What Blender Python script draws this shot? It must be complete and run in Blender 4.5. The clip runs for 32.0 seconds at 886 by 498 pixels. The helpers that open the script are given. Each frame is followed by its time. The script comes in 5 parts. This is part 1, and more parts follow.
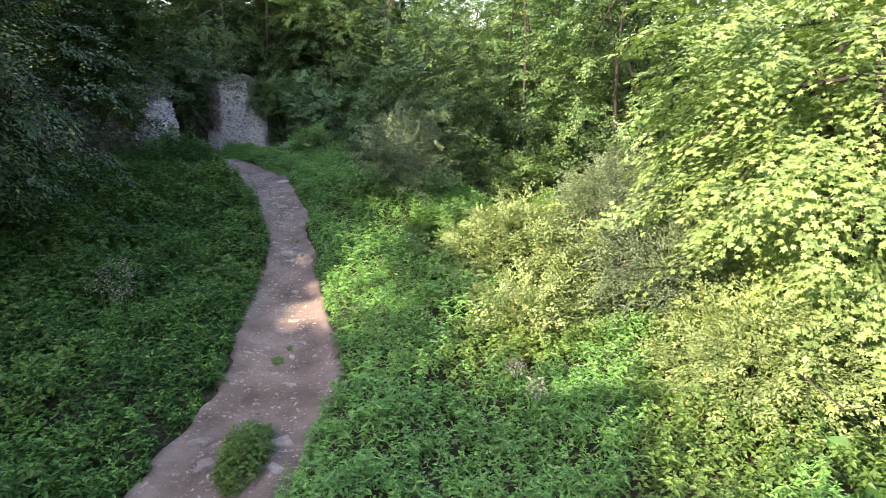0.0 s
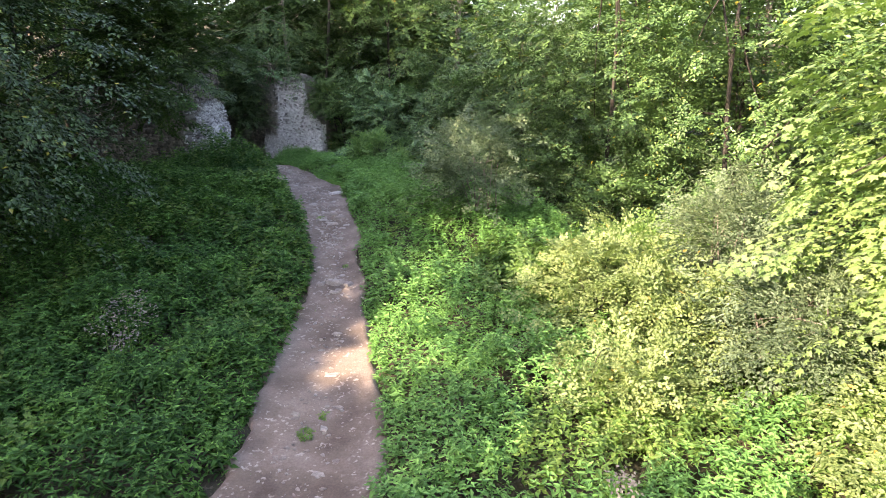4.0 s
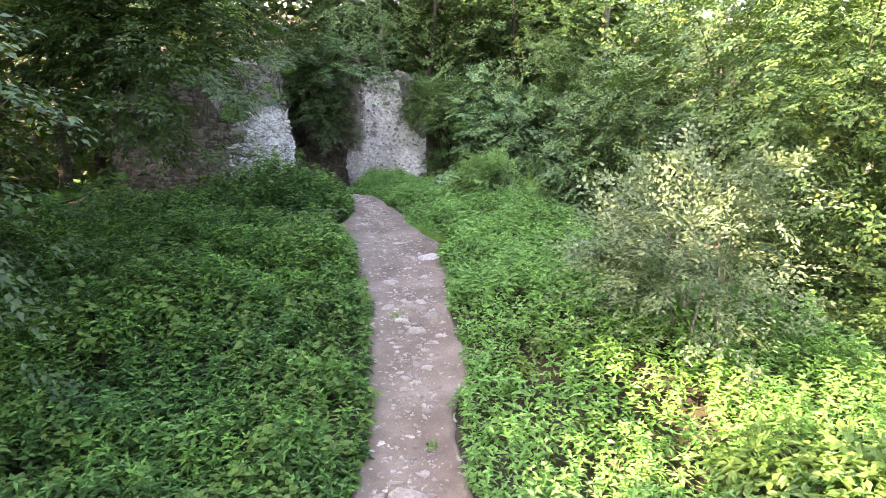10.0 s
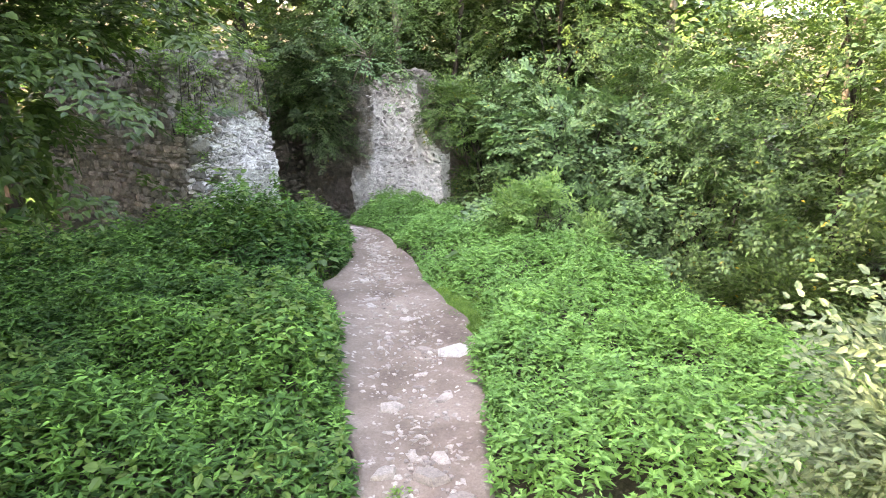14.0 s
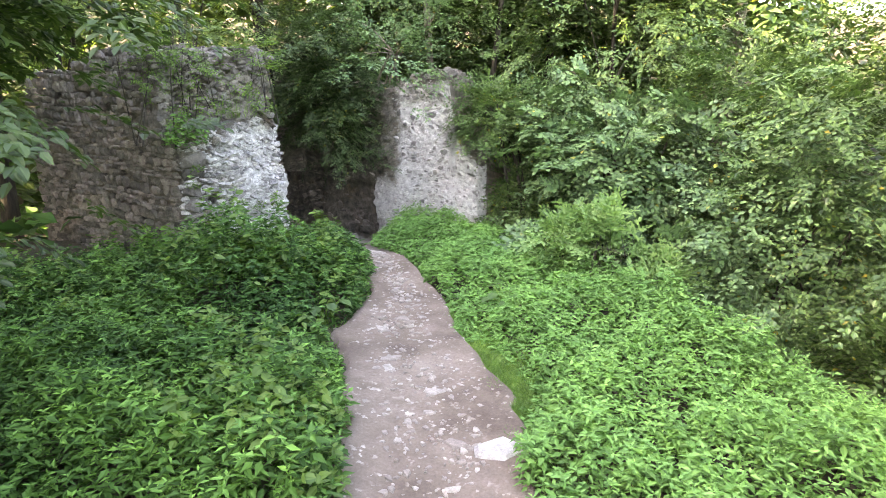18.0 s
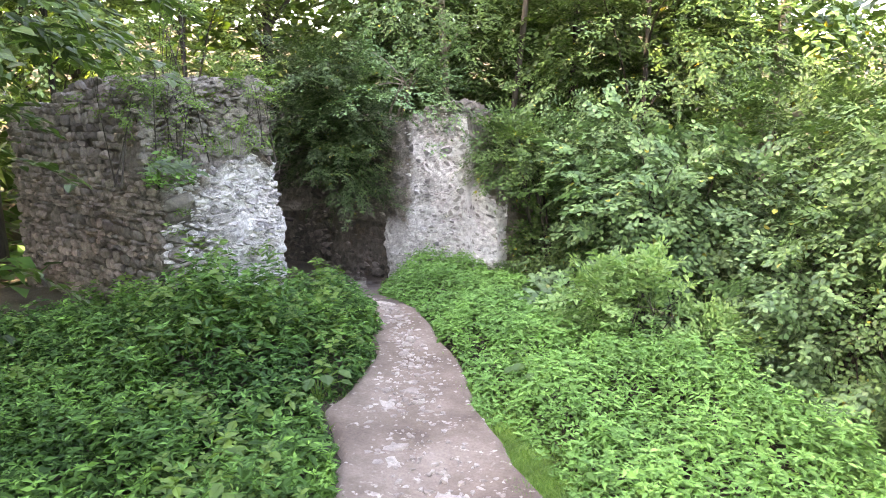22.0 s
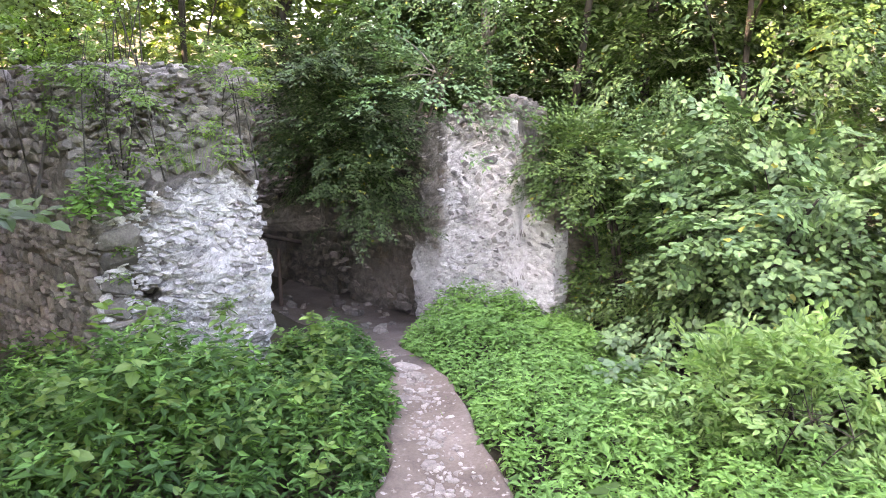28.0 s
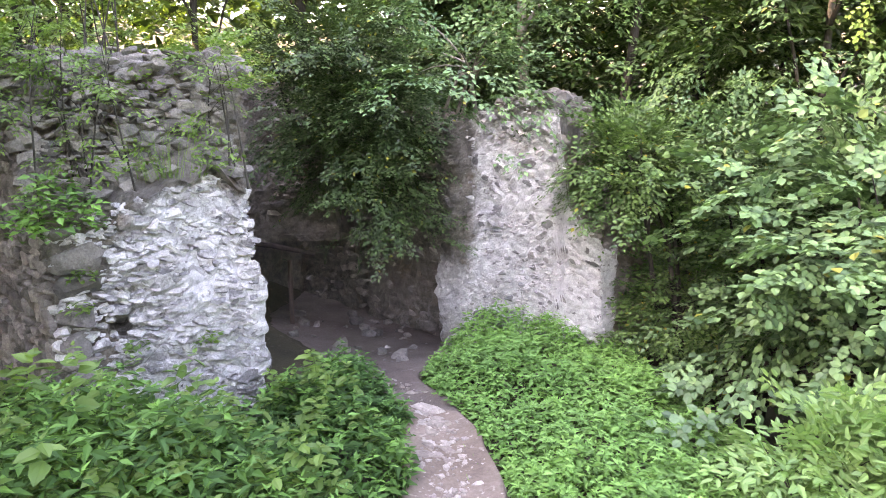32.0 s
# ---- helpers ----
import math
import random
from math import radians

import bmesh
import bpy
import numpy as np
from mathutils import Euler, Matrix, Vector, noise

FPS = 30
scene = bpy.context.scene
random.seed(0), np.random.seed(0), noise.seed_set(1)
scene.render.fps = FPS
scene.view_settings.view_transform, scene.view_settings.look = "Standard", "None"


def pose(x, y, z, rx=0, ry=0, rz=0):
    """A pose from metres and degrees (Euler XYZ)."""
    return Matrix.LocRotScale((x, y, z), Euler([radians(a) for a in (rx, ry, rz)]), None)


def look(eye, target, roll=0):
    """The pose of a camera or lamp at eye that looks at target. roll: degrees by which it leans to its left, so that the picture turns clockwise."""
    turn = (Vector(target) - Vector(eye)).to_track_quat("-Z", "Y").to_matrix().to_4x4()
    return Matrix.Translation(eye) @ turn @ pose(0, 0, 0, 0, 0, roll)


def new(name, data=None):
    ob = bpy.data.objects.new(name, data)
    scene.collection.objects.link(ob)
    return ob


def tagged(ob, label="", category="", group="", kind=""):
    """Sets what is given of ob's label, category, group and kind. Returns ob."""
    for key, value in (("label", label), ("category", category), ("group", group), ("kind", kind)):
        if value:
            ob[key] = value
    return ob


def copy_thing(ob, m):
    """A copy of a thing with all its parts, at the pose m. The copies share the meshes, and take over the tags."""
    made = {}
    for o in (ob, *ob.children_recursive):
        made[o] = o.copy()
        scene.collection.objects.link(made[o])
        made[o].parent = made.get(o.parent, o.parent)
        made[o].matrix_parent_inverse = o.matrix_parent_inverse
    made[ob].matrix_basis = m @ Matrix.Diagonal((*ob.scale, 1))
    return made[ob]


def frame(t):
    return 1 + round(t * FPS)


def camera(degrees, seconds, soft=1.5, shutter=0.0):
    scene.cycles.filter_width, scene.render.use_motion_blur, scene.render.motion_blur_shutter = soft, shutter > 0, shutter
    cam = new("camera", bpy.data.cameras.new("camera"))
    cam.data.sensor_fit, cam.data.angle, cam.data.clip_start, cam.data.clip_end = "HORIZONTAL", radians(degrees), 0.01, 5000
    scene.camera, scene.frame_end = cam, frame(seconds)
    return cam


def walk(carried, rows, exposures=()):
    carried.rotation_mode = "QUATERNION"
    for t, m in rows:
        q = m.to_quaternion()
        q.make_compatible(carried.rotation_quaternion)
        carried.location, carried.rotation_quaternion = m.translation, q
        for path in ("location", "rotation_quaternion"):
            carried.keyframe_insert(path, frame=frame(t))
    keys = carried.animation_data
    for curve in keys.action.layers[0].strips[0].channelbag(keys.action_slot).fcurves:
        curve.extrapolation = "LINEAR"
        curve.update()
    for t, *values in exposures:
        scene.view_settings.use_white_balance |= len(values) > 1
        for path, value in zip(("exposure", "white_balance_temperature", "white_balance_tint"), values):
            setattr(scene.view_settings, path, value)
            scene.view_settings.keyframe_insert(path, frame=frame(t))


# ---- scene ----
cam = camera(67.9, 32.0, soft=1.0)
METRES, EYE, TILT, LEAN, TURN = 20.0, 5.0, -14.3, 0.0, 0.0
ROWS = [
    (0.0, 0.0, 0.0, 0.0, 0.0, 0.0, 0.0),
    (0.5, -0.0002, 0.0145, 0.0031, 0.69, 0.01, -0.17),
    (1.0, -0.0005, 0.0289, 0.0063, 1.47, 0.02, -0.35),
    (1.5, -0.001, 0.0437, 0.0099, 2.26, 0.01, -0.53),
    (2.0, -0.0016, 0.0586, 0.0136, 2.76, 0.02, -0.65),
    (2.5, -0.0024, 0.0731, 0.0172, 3.2, 0.03, -0.74),
    (4.5, -0.0099, 0.1375, 0.0332, 7.47, -0.04, -1.84),
    (5.0, -0.0128, 0.1564, 0.0381, 9.48, -0.1, -2.32),
    (5.5, -0.0169, 0.1775, 0.0435, 10.38, -0.14, -2.54),
    (6.0, -0.0224, 0.202, 0.0497, 11.02, -0.19, -2.7),
    (6.5, -0.0288, 0.2291, 0.0565, 11.87, -0.22, -2.92),
    (7.0, -0.0351, 0.2574, 0.0637, 12.47, -0.26, -3.06),
    (7.5, -0.0422, 0.2863, 0.0709, 12.79, -0.27, -3.15),
    (8.0, -0.0499, 0.3163, 0.0784, 13.09, -0.27, -3.25),
    (8.5, -0.058, 0.3475, 0.0863, 13.44, -0.3, -3.35),
    (9.0, -0.0666, 0.379, 0.0945, 13.82, -0.34, -3.43),
    (9.5, -0.0755, 0.4103, 0.1022, 14.22, -0.35, -3.54),
    (10.0, -0.0846, 0.4401, 0.1096, 14.88, -0.39, -3.74),
    (10.5, -0.0931, 0.4684, 0.1165, 15.37, -0.4, -3.85),
    (11.0, -0.1015, 0.4952, 0.1229, 15.65, -0.4, -3.92),
    (11.5, -0.1092, 0.5206, 0.129, 15.82, -0.37, -3.96),
    (12.0, -0.1169, 0.5445, 0.1349, 15.9, -0.37, -4.02),
    (12.5, -0.1243, 0.5667, 0.1405, 15.97, -0.35, -4.06),
    (13.0, -0.1311, 0.5872, 0.1457, 16.13, -0.36, -4.11),
    (13.5, -0.1372, 0.6055, 0.1504, 16.42, -0.38, -4.17),
    (14.0, -0.1429, 0.6216, 0.1547, 16.74, -0.38, -4.28),
    (14.5, -0.148, 0.6359, 0.1586, 17.0, -0.37, -4.35),
    (16.5, -0.1645, 0.6795, 0.1715, 17.86, -0.55, -4.69),
    (17.0, -0.1681, 0.6889, 0.1741, 18.34, -0.6, -4.81),
    (17.5, -0.1716, 0.6979, 0.1766, 18.93, -0.65, -4.95),
    (18.0, -0.1749, 0.7063, 0.1789, 19.36, -0.69, -5.05),
    (18.5, -0.1778, 0.7141, 0.1811, 19.7, -0.48, -5.11),
    (19.0, -0.1807, 0.7214, 0.183, 19.95, 0.15, -5.18),
    (19.5, -0.1836, 0.7285, 0.1848, 20.12, 1.55, -5.22),
    (20.0, -0.1861, 0.7351, 0.1867, 20.3, 1.91, -5.25),
    (20.5, -0.1886, 0.7415, 0.1886, 20.41, 1.89, -5.27),
    (21.0, -0.191, 0.7477, 0.1904, 20.52, 1.87, -5.28),
    (21.5, -0.1934, 0.754, 0.1921, 20.59, 1.85, -5.29),
    (22.0, -0.1959, 0.7604, 0.1937, 20.71, 1.83, -5.34),
    (22.5, -0.1989, 0.7676, 0.1955, 20.86, 1.8, -5.36),
    (23.0, -0.2027, 0.7772, 0.1982, 21.02, 1.73, -5.4),
    (23.5, -0.2074, 0.7884, 0.2011, 21.34, 1.7, -5.49),
    (24.0, -0.2123, 0.7996, 0.2041, 21.92, 1.61, -5.62),
    (24.5, -0.2175, 0.8103, 0.207, 22.3, 1.56, -5.72),
    (25.0, -0.2225, 0.8209, 0.2098, 22.58, 1.5, -5.8),
    (25.5, -0.2276, 0.8308, 0.2122, 22.77, 1.5, -5.85),
    (27.5, -0.2424, 0.866, 0.2216, 23.5, 1.39, -5.94),
    (28.0, -0.2458, 0.874, 0.2238, 23.87, 1.35, -6.01),
    (28.5, -0.2493, 0.8816, 0.2256, 24.27, 1.31, -6.09),
    (29.0, -0.2526, 0.889, 0.2273, 24.67, 1.27, -6.17),
    (29.5, -0.2556, 0.896, 0.229, 25.01, 1.21, -6.24),
    (30.0, -0.2585, 0.9027, 0.2306, 25.33, 1.16, -6.3),
    (30.5, -0.2617, 0.9091, 0.232, 25.6, 1.12, -6.37),
    (31.0, -0.2647, 0.9155, 0.2332, 25.9, 1.09, -6.44),
    (31.5, -0.2675, 0.9211, 0.2343, 26.16, 1.06, -6.48),
    (32.0, -0.2702, 0.9272, 0.2355, 26.44, 1.02, -6.54),
]
walk(cam, [(t, pose(0, 0, EYE, TILT, LEAN, TURN) @ pose(METRES * x, METRES * y, METRES * z, 90 + pitch, roll, yaw)) for t, x, y, z, yaw, pitch, roll in ROWS],
     exposures=[(0.0, 2.33, 7300, 25), (6.0, 2.97, 7800, 27), (9.0, 3.54, 8300, 27), (12.0, 4.21, 9200, 25), (15.0, 4.32, 9500, 25), (19.0, 4.4, 9500, 26), (24.0, 4.53, 9500, 30), (32.0, 4.67, 9100, 35)])

# ---- world and sun ----
SUN_ELEV, SUN_AZ = 28.0, 225.0          # degrees; azimuth clockwise from +y, where the sun stands
world = bpy.data.worlds.new("sky")
scene.world = world
world.use_nodes = True
wn = world.node_tree.nodes
sky = wn.new("ShaderNodeTexSky")
sky.sky_type, sky.sun_disc = "NISHITA", False
sky.sun_elevation, sky.sun_rotation = radians(SUN_ELEV), radians(SUN_AZ)
sky.air_density, sky.dust_density = 1.0, 2.0
world.node_tree.links.new(sky.outputs[0], wn["Background"].inputs[0])
wn["Background"].inputs[1].default_value = 0.14
sun = new("sun", bpy.data.lights.new("sun", "SUN"))
sun.data.energy, sun.data.angle, sun.data.color = 3.25, radians(0.6), (1.0, 0.89, 0.69)
to_sun = Vector((math.sin(radians(SUN_AZ)) * math.cos(radians(SUN_ELEV)), math.cos(radians(SUN_AZ)) * math.cos(radians(SUN_ELEV)), math.sin(radians(SUN_ELEV))))
sun.matrix_world = look(to_sun * 60, (0, 0, 0))


# ---- materials ----
def node_mat(name):
    m = bpy.data.materials.new(name)
    m.use_nodes = True
    nt = m.node_tree
    return m, nt, nt.nodes["Principled BSDF"], nt.nodes["Material Output"]


def ramp(nt, fac, stops):
    r = nt.nodes.new("ShaderNodeValToRGB")
    while len(r.color_ramp.elements) < len(stops):
        r.color_ramp.elements.new(0.5)
    for e, (p, c) in zip(r.color_ramp.elements, stops):
        e.position, e.color = p, (*c, 1)
    nt.links.new(fac, r.inputs[0])
    return r.outputs[0]


def noise_node(nt, scale, detail=4, rough=0.55, coord=None):
    n = nt.nodes.new("ShaderNodeTexNoise")
    n.inputs["Scale"].default_value, n.inputs["Detail"].default_value, n.inputs["Roughness"].default_value = scale, detail, rough
    if coord is None:
        coord = nt.nodes.new("ShaderNodeTexCoord").outputs["Object"]
    nt.links.new(coord, n.inputs["Vector"])
    return n.outputs["Fac"]


def world_pos(nt):
    return nt.nodes.new("ShaderNodeNewGeometry").outputs["Position"]


def mix(nt, fac, a, b, kind="MIX"):
    m = nt.nodes.new("ShaderNodeMix")
    m.data_type, m.blend_type = "RGBA", kind
    for s, v in ((m.inputs[0], fac), (m.inputs[6], a), (m.inputs[7], b)):
        if hasattr(v, "is_linked"):
            nt.links.new(v, s)
        else:
            s.default_value = v if isinstance(v, float) else (*v, 1)
    return m.outputs[2]


def bump(nt, bsdf, height, strength, dist):
    b = nt.nodes.new("ShaderNodeBump")
    b.inputs["Strength"].default_value, b.inputs["Distance"].default_value = strength, dist
    nt.links.new(height, b.inputs["Height"])
    nt.links.new(b.outputs[0], bsdf.inputs["Normal"])


def leaf_mat(name, dark, light, gloss=0.45, through_light=0.35, odd=None, patch=0.6, spec=0.4, warm=(1.25, 1.2, 0.95)):
    """Leaves: each leaf differs, patches differ more widely, and light comes through."""
    m, nt, bsdf, out = node_mat(name)
    geo = nt.nodes.new("ShaderNodeNewGeometry")
    dark, light = (dark[0], dark[1], dark[2] * 1.1), (light[0], light[1], light[2] * 1.1)
    stops = [(0.0, dark), (0.9, light)]
    if odd:
        stops += [(0.987, light), (0.994, odd)]
    col = ramp(nt, geo.outputs["Random Per Island"], stops)
    big = ramp(nt, noise_node(nt, 0.55, 3, 0.6, geo.outputs["Position"]), [(0.3, (0.62, 0.7, 0.66)), (0.7, warm)])
    col = mix(nt, patch, col, mix(nt, 1.0, col, big, "MULTIPLY"))
    small = ramp(nt, noise_node(nt, 3.2, 2, 0.5, geo.outputs["Position"]), [(0.32, (0.66, 0.72, 0.7)), (0.68, (1.22, 1.2, 1.0))])
    col = mix(nt, patch, col, mix(nt, 1.0, col, small, "MULTIPLY"))
    nt.links.new(col, bsdf.inputs["Base Color"])
    bsdf.inputs["Roughness"].default_value = gloss
    bsdf.inputs["Specular IOR Level"].default_value = spec
    tr = nt.nodes.new("ShaderNodeBsdfTranslucent")
    nt.links.new(mix(nt, 1.0, col, (1.45, 1.6, 0.7), "MULTIPLY"), tr.inputs[0])
    ms = nt.nodes.new("ShaderNodeMixShader")
    ms.inputs[0].default_value = through_light
    nt.links.new(bsdf.outputs[0], ms.inputs[1])
    nt.links.new(tr.outputs[0], ms.inputs[2])
    nt.links.new(ms.outputs[0], out.inputs[0])
    return m


# NETTLE: older lower leaves, darkened further to put self-shade in the colour
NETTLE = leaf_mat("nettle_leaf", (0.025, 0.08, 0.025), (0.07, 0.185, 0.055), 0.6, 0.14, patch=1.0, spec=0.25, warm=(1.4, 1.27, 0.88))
# BANK, BANKLOW: nettle colours lightened, open sky light put into them
BANK = leaf_mat("lit_nettle_top", (0.115, 0.285, 0.075), (0.21, 0.445, 0.135), 0.55, 0.14, patch=0.5, spec=0.28)
BANKLOW = leaf_mat("lit_nettle_leaf", (0.072, 0.18, 0.048), (0.155, 0.345, 0.095), 0.55, 0.14, patch=0.5, spec=0.28)
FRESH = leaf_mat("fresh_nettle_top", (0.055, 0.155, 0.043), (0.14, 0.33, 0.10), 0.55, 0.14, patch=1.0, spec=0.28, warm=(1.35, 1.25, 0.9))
HERB = leaf_mat("pale_herb_leaf", (0.078, 0.16, 0.045), (0.16, 0.275, 0.078), 0.5, 0.33)
BEECH = leaf_mat("hornbeam_leaf", (0.036, 0.088, 0.03), (0.132, 0.24, 0.083), 0.38, 0.13, (0.36, 0.30, 0.05))
# SHADEBUSH: hornbeam leaf with the canopy's shade put into its colour
SHADEBUSH = leaf_mat("shade_darkened_hornbeam_leaf", (0.02, 0.05, 0.017), (0.065, 0.125, 0.042), 0.42, 0.1, (0.3, 0.27, 0.05))
# DARKLEAF: leaf colour darkened, so woodland shade is in the colour
DARKLEAF = leaf_mat("shade_darkened_leaf", (0.027, 0.058, 0.021), (0.065, 0.12, 0.038), 0.4, 0.3)
MAPLE = leaf_mat("maple_leaf", (0.135, 0.218, 0.075), (0.275, 0.395, 0.155), 0.4, 0.26)
HAZEL = leaf_mat("hazel_leaf", (0.05, 0.115, 0.055), (0.166, 0.305, 0.14), 0.45, 0.13, (0.3, 0.3, 0.07))
WILLOW = leaf_mat("grey_willow_leaf", (0.08, 0.125, 0.072), (0.19, 0.26, 0.16), 0.5, 0.18)
YELLOW = leaf_mat("yellowing_leaf", (0.15, 0.22, 0.085), (0.285, 0.37, 0.17), 0.5, 0.26, (0.36, 0.26, 0.08))
GRASS = leaf_mat("grass_blade", (0.09, 0.2, 0.05), (0.19, 0.33, 0.09), 0.5, 0.3)
ELDER = leaf_mat("elder_leaf", (0.14, 0.275, 0.105), (0.25, 0.43, 0.17), 0.45, 0.24)
BURDOCK = leaf_mat("burdock_leaf", (0.045, 0.11, 0.034), (0.085, 0.165, 0.052), 0.5, 0.3)
FLOWER = leaf_mat("faded_flower", (0.22, 0.18, 0.185), (0.42, 0.365, 0.36), 0.8, 0.2)


def bark_mat(name, a, b):
    m, nt, bsdf, out = node_mat(name)
    n = nt.nodes.new("ShaderNodeMapping")
    n.inputs["Scale"].default_value = (1, 1, 0.18)
    nt.links.new(nt.nodes.new("ShaderNodeTexCoord").outputs["Object"], n.inputs[0])
    f = noise_node(nt, 22, 6, 0.65, n.outputs[0])
    nt.links.new(ramp(nt, f, [(0.3, a), (0.7, b)]), bsdf.inputs["Base Color"])
    bsdf.inputs["Roughness"].default_value = 0.9
    bump(nt, bsdf, f, 0.8, 0.02)
    return m


BARK = bark_mat("dark_bark", (0.018, 0.016, 0.013), (0.06, 0.052, 0.043))
PALEBARK = bark_mat("grey_bark", (0.12, 0.105, 0.085), (0.30, 0.27, 0.23))
TIMBER = bark_mat("old_timber", (0.02, 0.016, 0.014), (0.055, 0.042, 0.036))


def soil_mat(name, dark, mid, pale, pebble, stones=0.5):
    m, nt, bsdf, out = node_mat(name)
    p = world_pos(nt)
    base = ramp(nt, noise_node(nt, 1.6, 6, 0.6, p), [(0.3, dark), (0.5, mid), (0.72, pale)])
    fine = ramp(nt, noise_node(nt, 38, 5, 0.7, p), [(0.3, (0.7, 0.7, 0.7)), (0.7, (1.2, 1.2, 1.2))])
    base = mix(nt, 0.8, base, mix(nt, 1.0, base, fine, "MULTIPLY"))
    chips = ramp(nt, noise_node(nt, 17, 3, 0.5, p), [(0.59, (0, 0, 0)), (0.65, (1, 1, 1))])
    where = ramp(nt, noise_node(nt, 4, 3, 0.6, p), [(0.52 - 0.1 * stones, (0, 0, 0)), (0.66, (1, 1, 1))])
    base = mix(nt, mix(nt, 1.0, chips, where, "MULTIPLY"), base, pebble)
    nt.links.new(base, bsdf.inputs["Base Color"])
    bsdf.inputs["Roughness"].default_value = 0.9
    bump(nt, bsdf, noise_node(nt, 30, 6, 0.7, p), 0.5, 0.03)
    return m


SOIL = soil_mat("leaf_litter_soil", (0.03, 0.025, 0.016), (0.05, 0.045, 0.025), (0.08, 0.065, 0.04), (0.12, 0.10, 0.07), 0.2)
DARKEARTH = soil_mat("dark_earth", (0.10, 0.08, 0.07), (0.15, 0.122, 0.108), (0.2, 0.168, 0.15), (0.22, 0.2, 0.19), 0.3)
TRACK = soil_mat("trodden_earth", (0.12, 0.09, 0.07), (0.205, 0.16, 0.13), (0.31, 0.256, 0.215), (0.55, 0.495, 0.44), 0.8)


def stone_mat(name, a, b, c, lichen=(0.5, 0.5, 0.47), amount=0.5, rough=0.88, joined=False):
    """Stone: each one differs, with grain, veins and patches of lime or lichen that run on over the joints."""
    m, nt, bsdf, out = node_mat(name)
    pick = nt.nodes.new("ShaderNodeNewGeometry").outputs["Random Per Island"] if joined else nt.nodes.new("ShaderNodeObjectInfo").outputs["Random"]
    p = world_pos(nt)
    col = ramp(nt, pick, [(0.0, a), (0.45, b), (0.95, c)])
    col = mix(nt, 0.8, col, mix(nt, 1.0, col, ramp(nt, noise_node(nt, 14, 6, 0.7, p), [(0.3, (0.5, 0.5, 0.5)), (0.7, (1.35, 1.32, 1.28))]), "MULTIPLY"))
    patch = ramp(nt, noise_node(nt, 4.5, 8, 0.72, p), [(0.60 - 0.2 * amount, (0, 0, 0)), (0.66, (1, 1, 1))])
    col = mix(nt, patch, col, lichen)
    fine = ramp(nt, noise_node(nt, 70, 4, 0.7, p), [(0.3, (0.72, 0.72, 0.72)), (0.7, (1.2, 1.2, 1.2))])
    col = mix(nt, 1.0, col, fine, "MULTIPLY")
    nt.links.new(col, bsdf.inputs["Base Color"])
    bsdf.inputs["Roughness"].default_value = rough
    bump(nt, bsdf, noise_node(nt, 32, 8, 0.7, p), 0.8, 0.035)
    return m


GREYSTONE = stone_mat("grey_rubble_stone", (0.115, 0.108, 0.101), (0.2, 0.187, 0.174), (0.32, 0.293, 0.268), (0.29, 0.272, 0.25), 0.3)
GREYBED = stone_mat("grey_coursed_stone", (0.115, 0.108, 0.101), (0.2, 0.187, 0.174), (0.32, 0.293, 0.268), (0.29, 0.272, 0.25), 0.3, joined=True)
WHITESTONE = stone_mat("limed_stone", (0.17, 0.17, 0.178), (0.32, 0.316, 0.316), (0.52, 0.508, 0.497), (0.72, 0.714, 0.705), 0.7)
WHITEBED = stone_mat("limed_rubble", (0.17, 0.17, 0.178), (0.34, 0.336, 0.336), (0.56, 0.55, 0.54), (0.74, 0.735, 0.725), 0.75, joined=True)
PATHSTONE = stone_mat("trodden_limestone", (0.26, 0.228, 0.203), (0.36, 0.32, 0.288), (0.51, 0.468, 0.43), (0.34, 0.295, 0.26), 0.45)
PATHGRIT = stone_mat("limestone_grit", (0.26, 0.228, 0.203), (0.36, 0.32, 0.288), (0.51, 0.468, 0.43), (0.34, 0.295, 0.26), 0.45, joined=True)


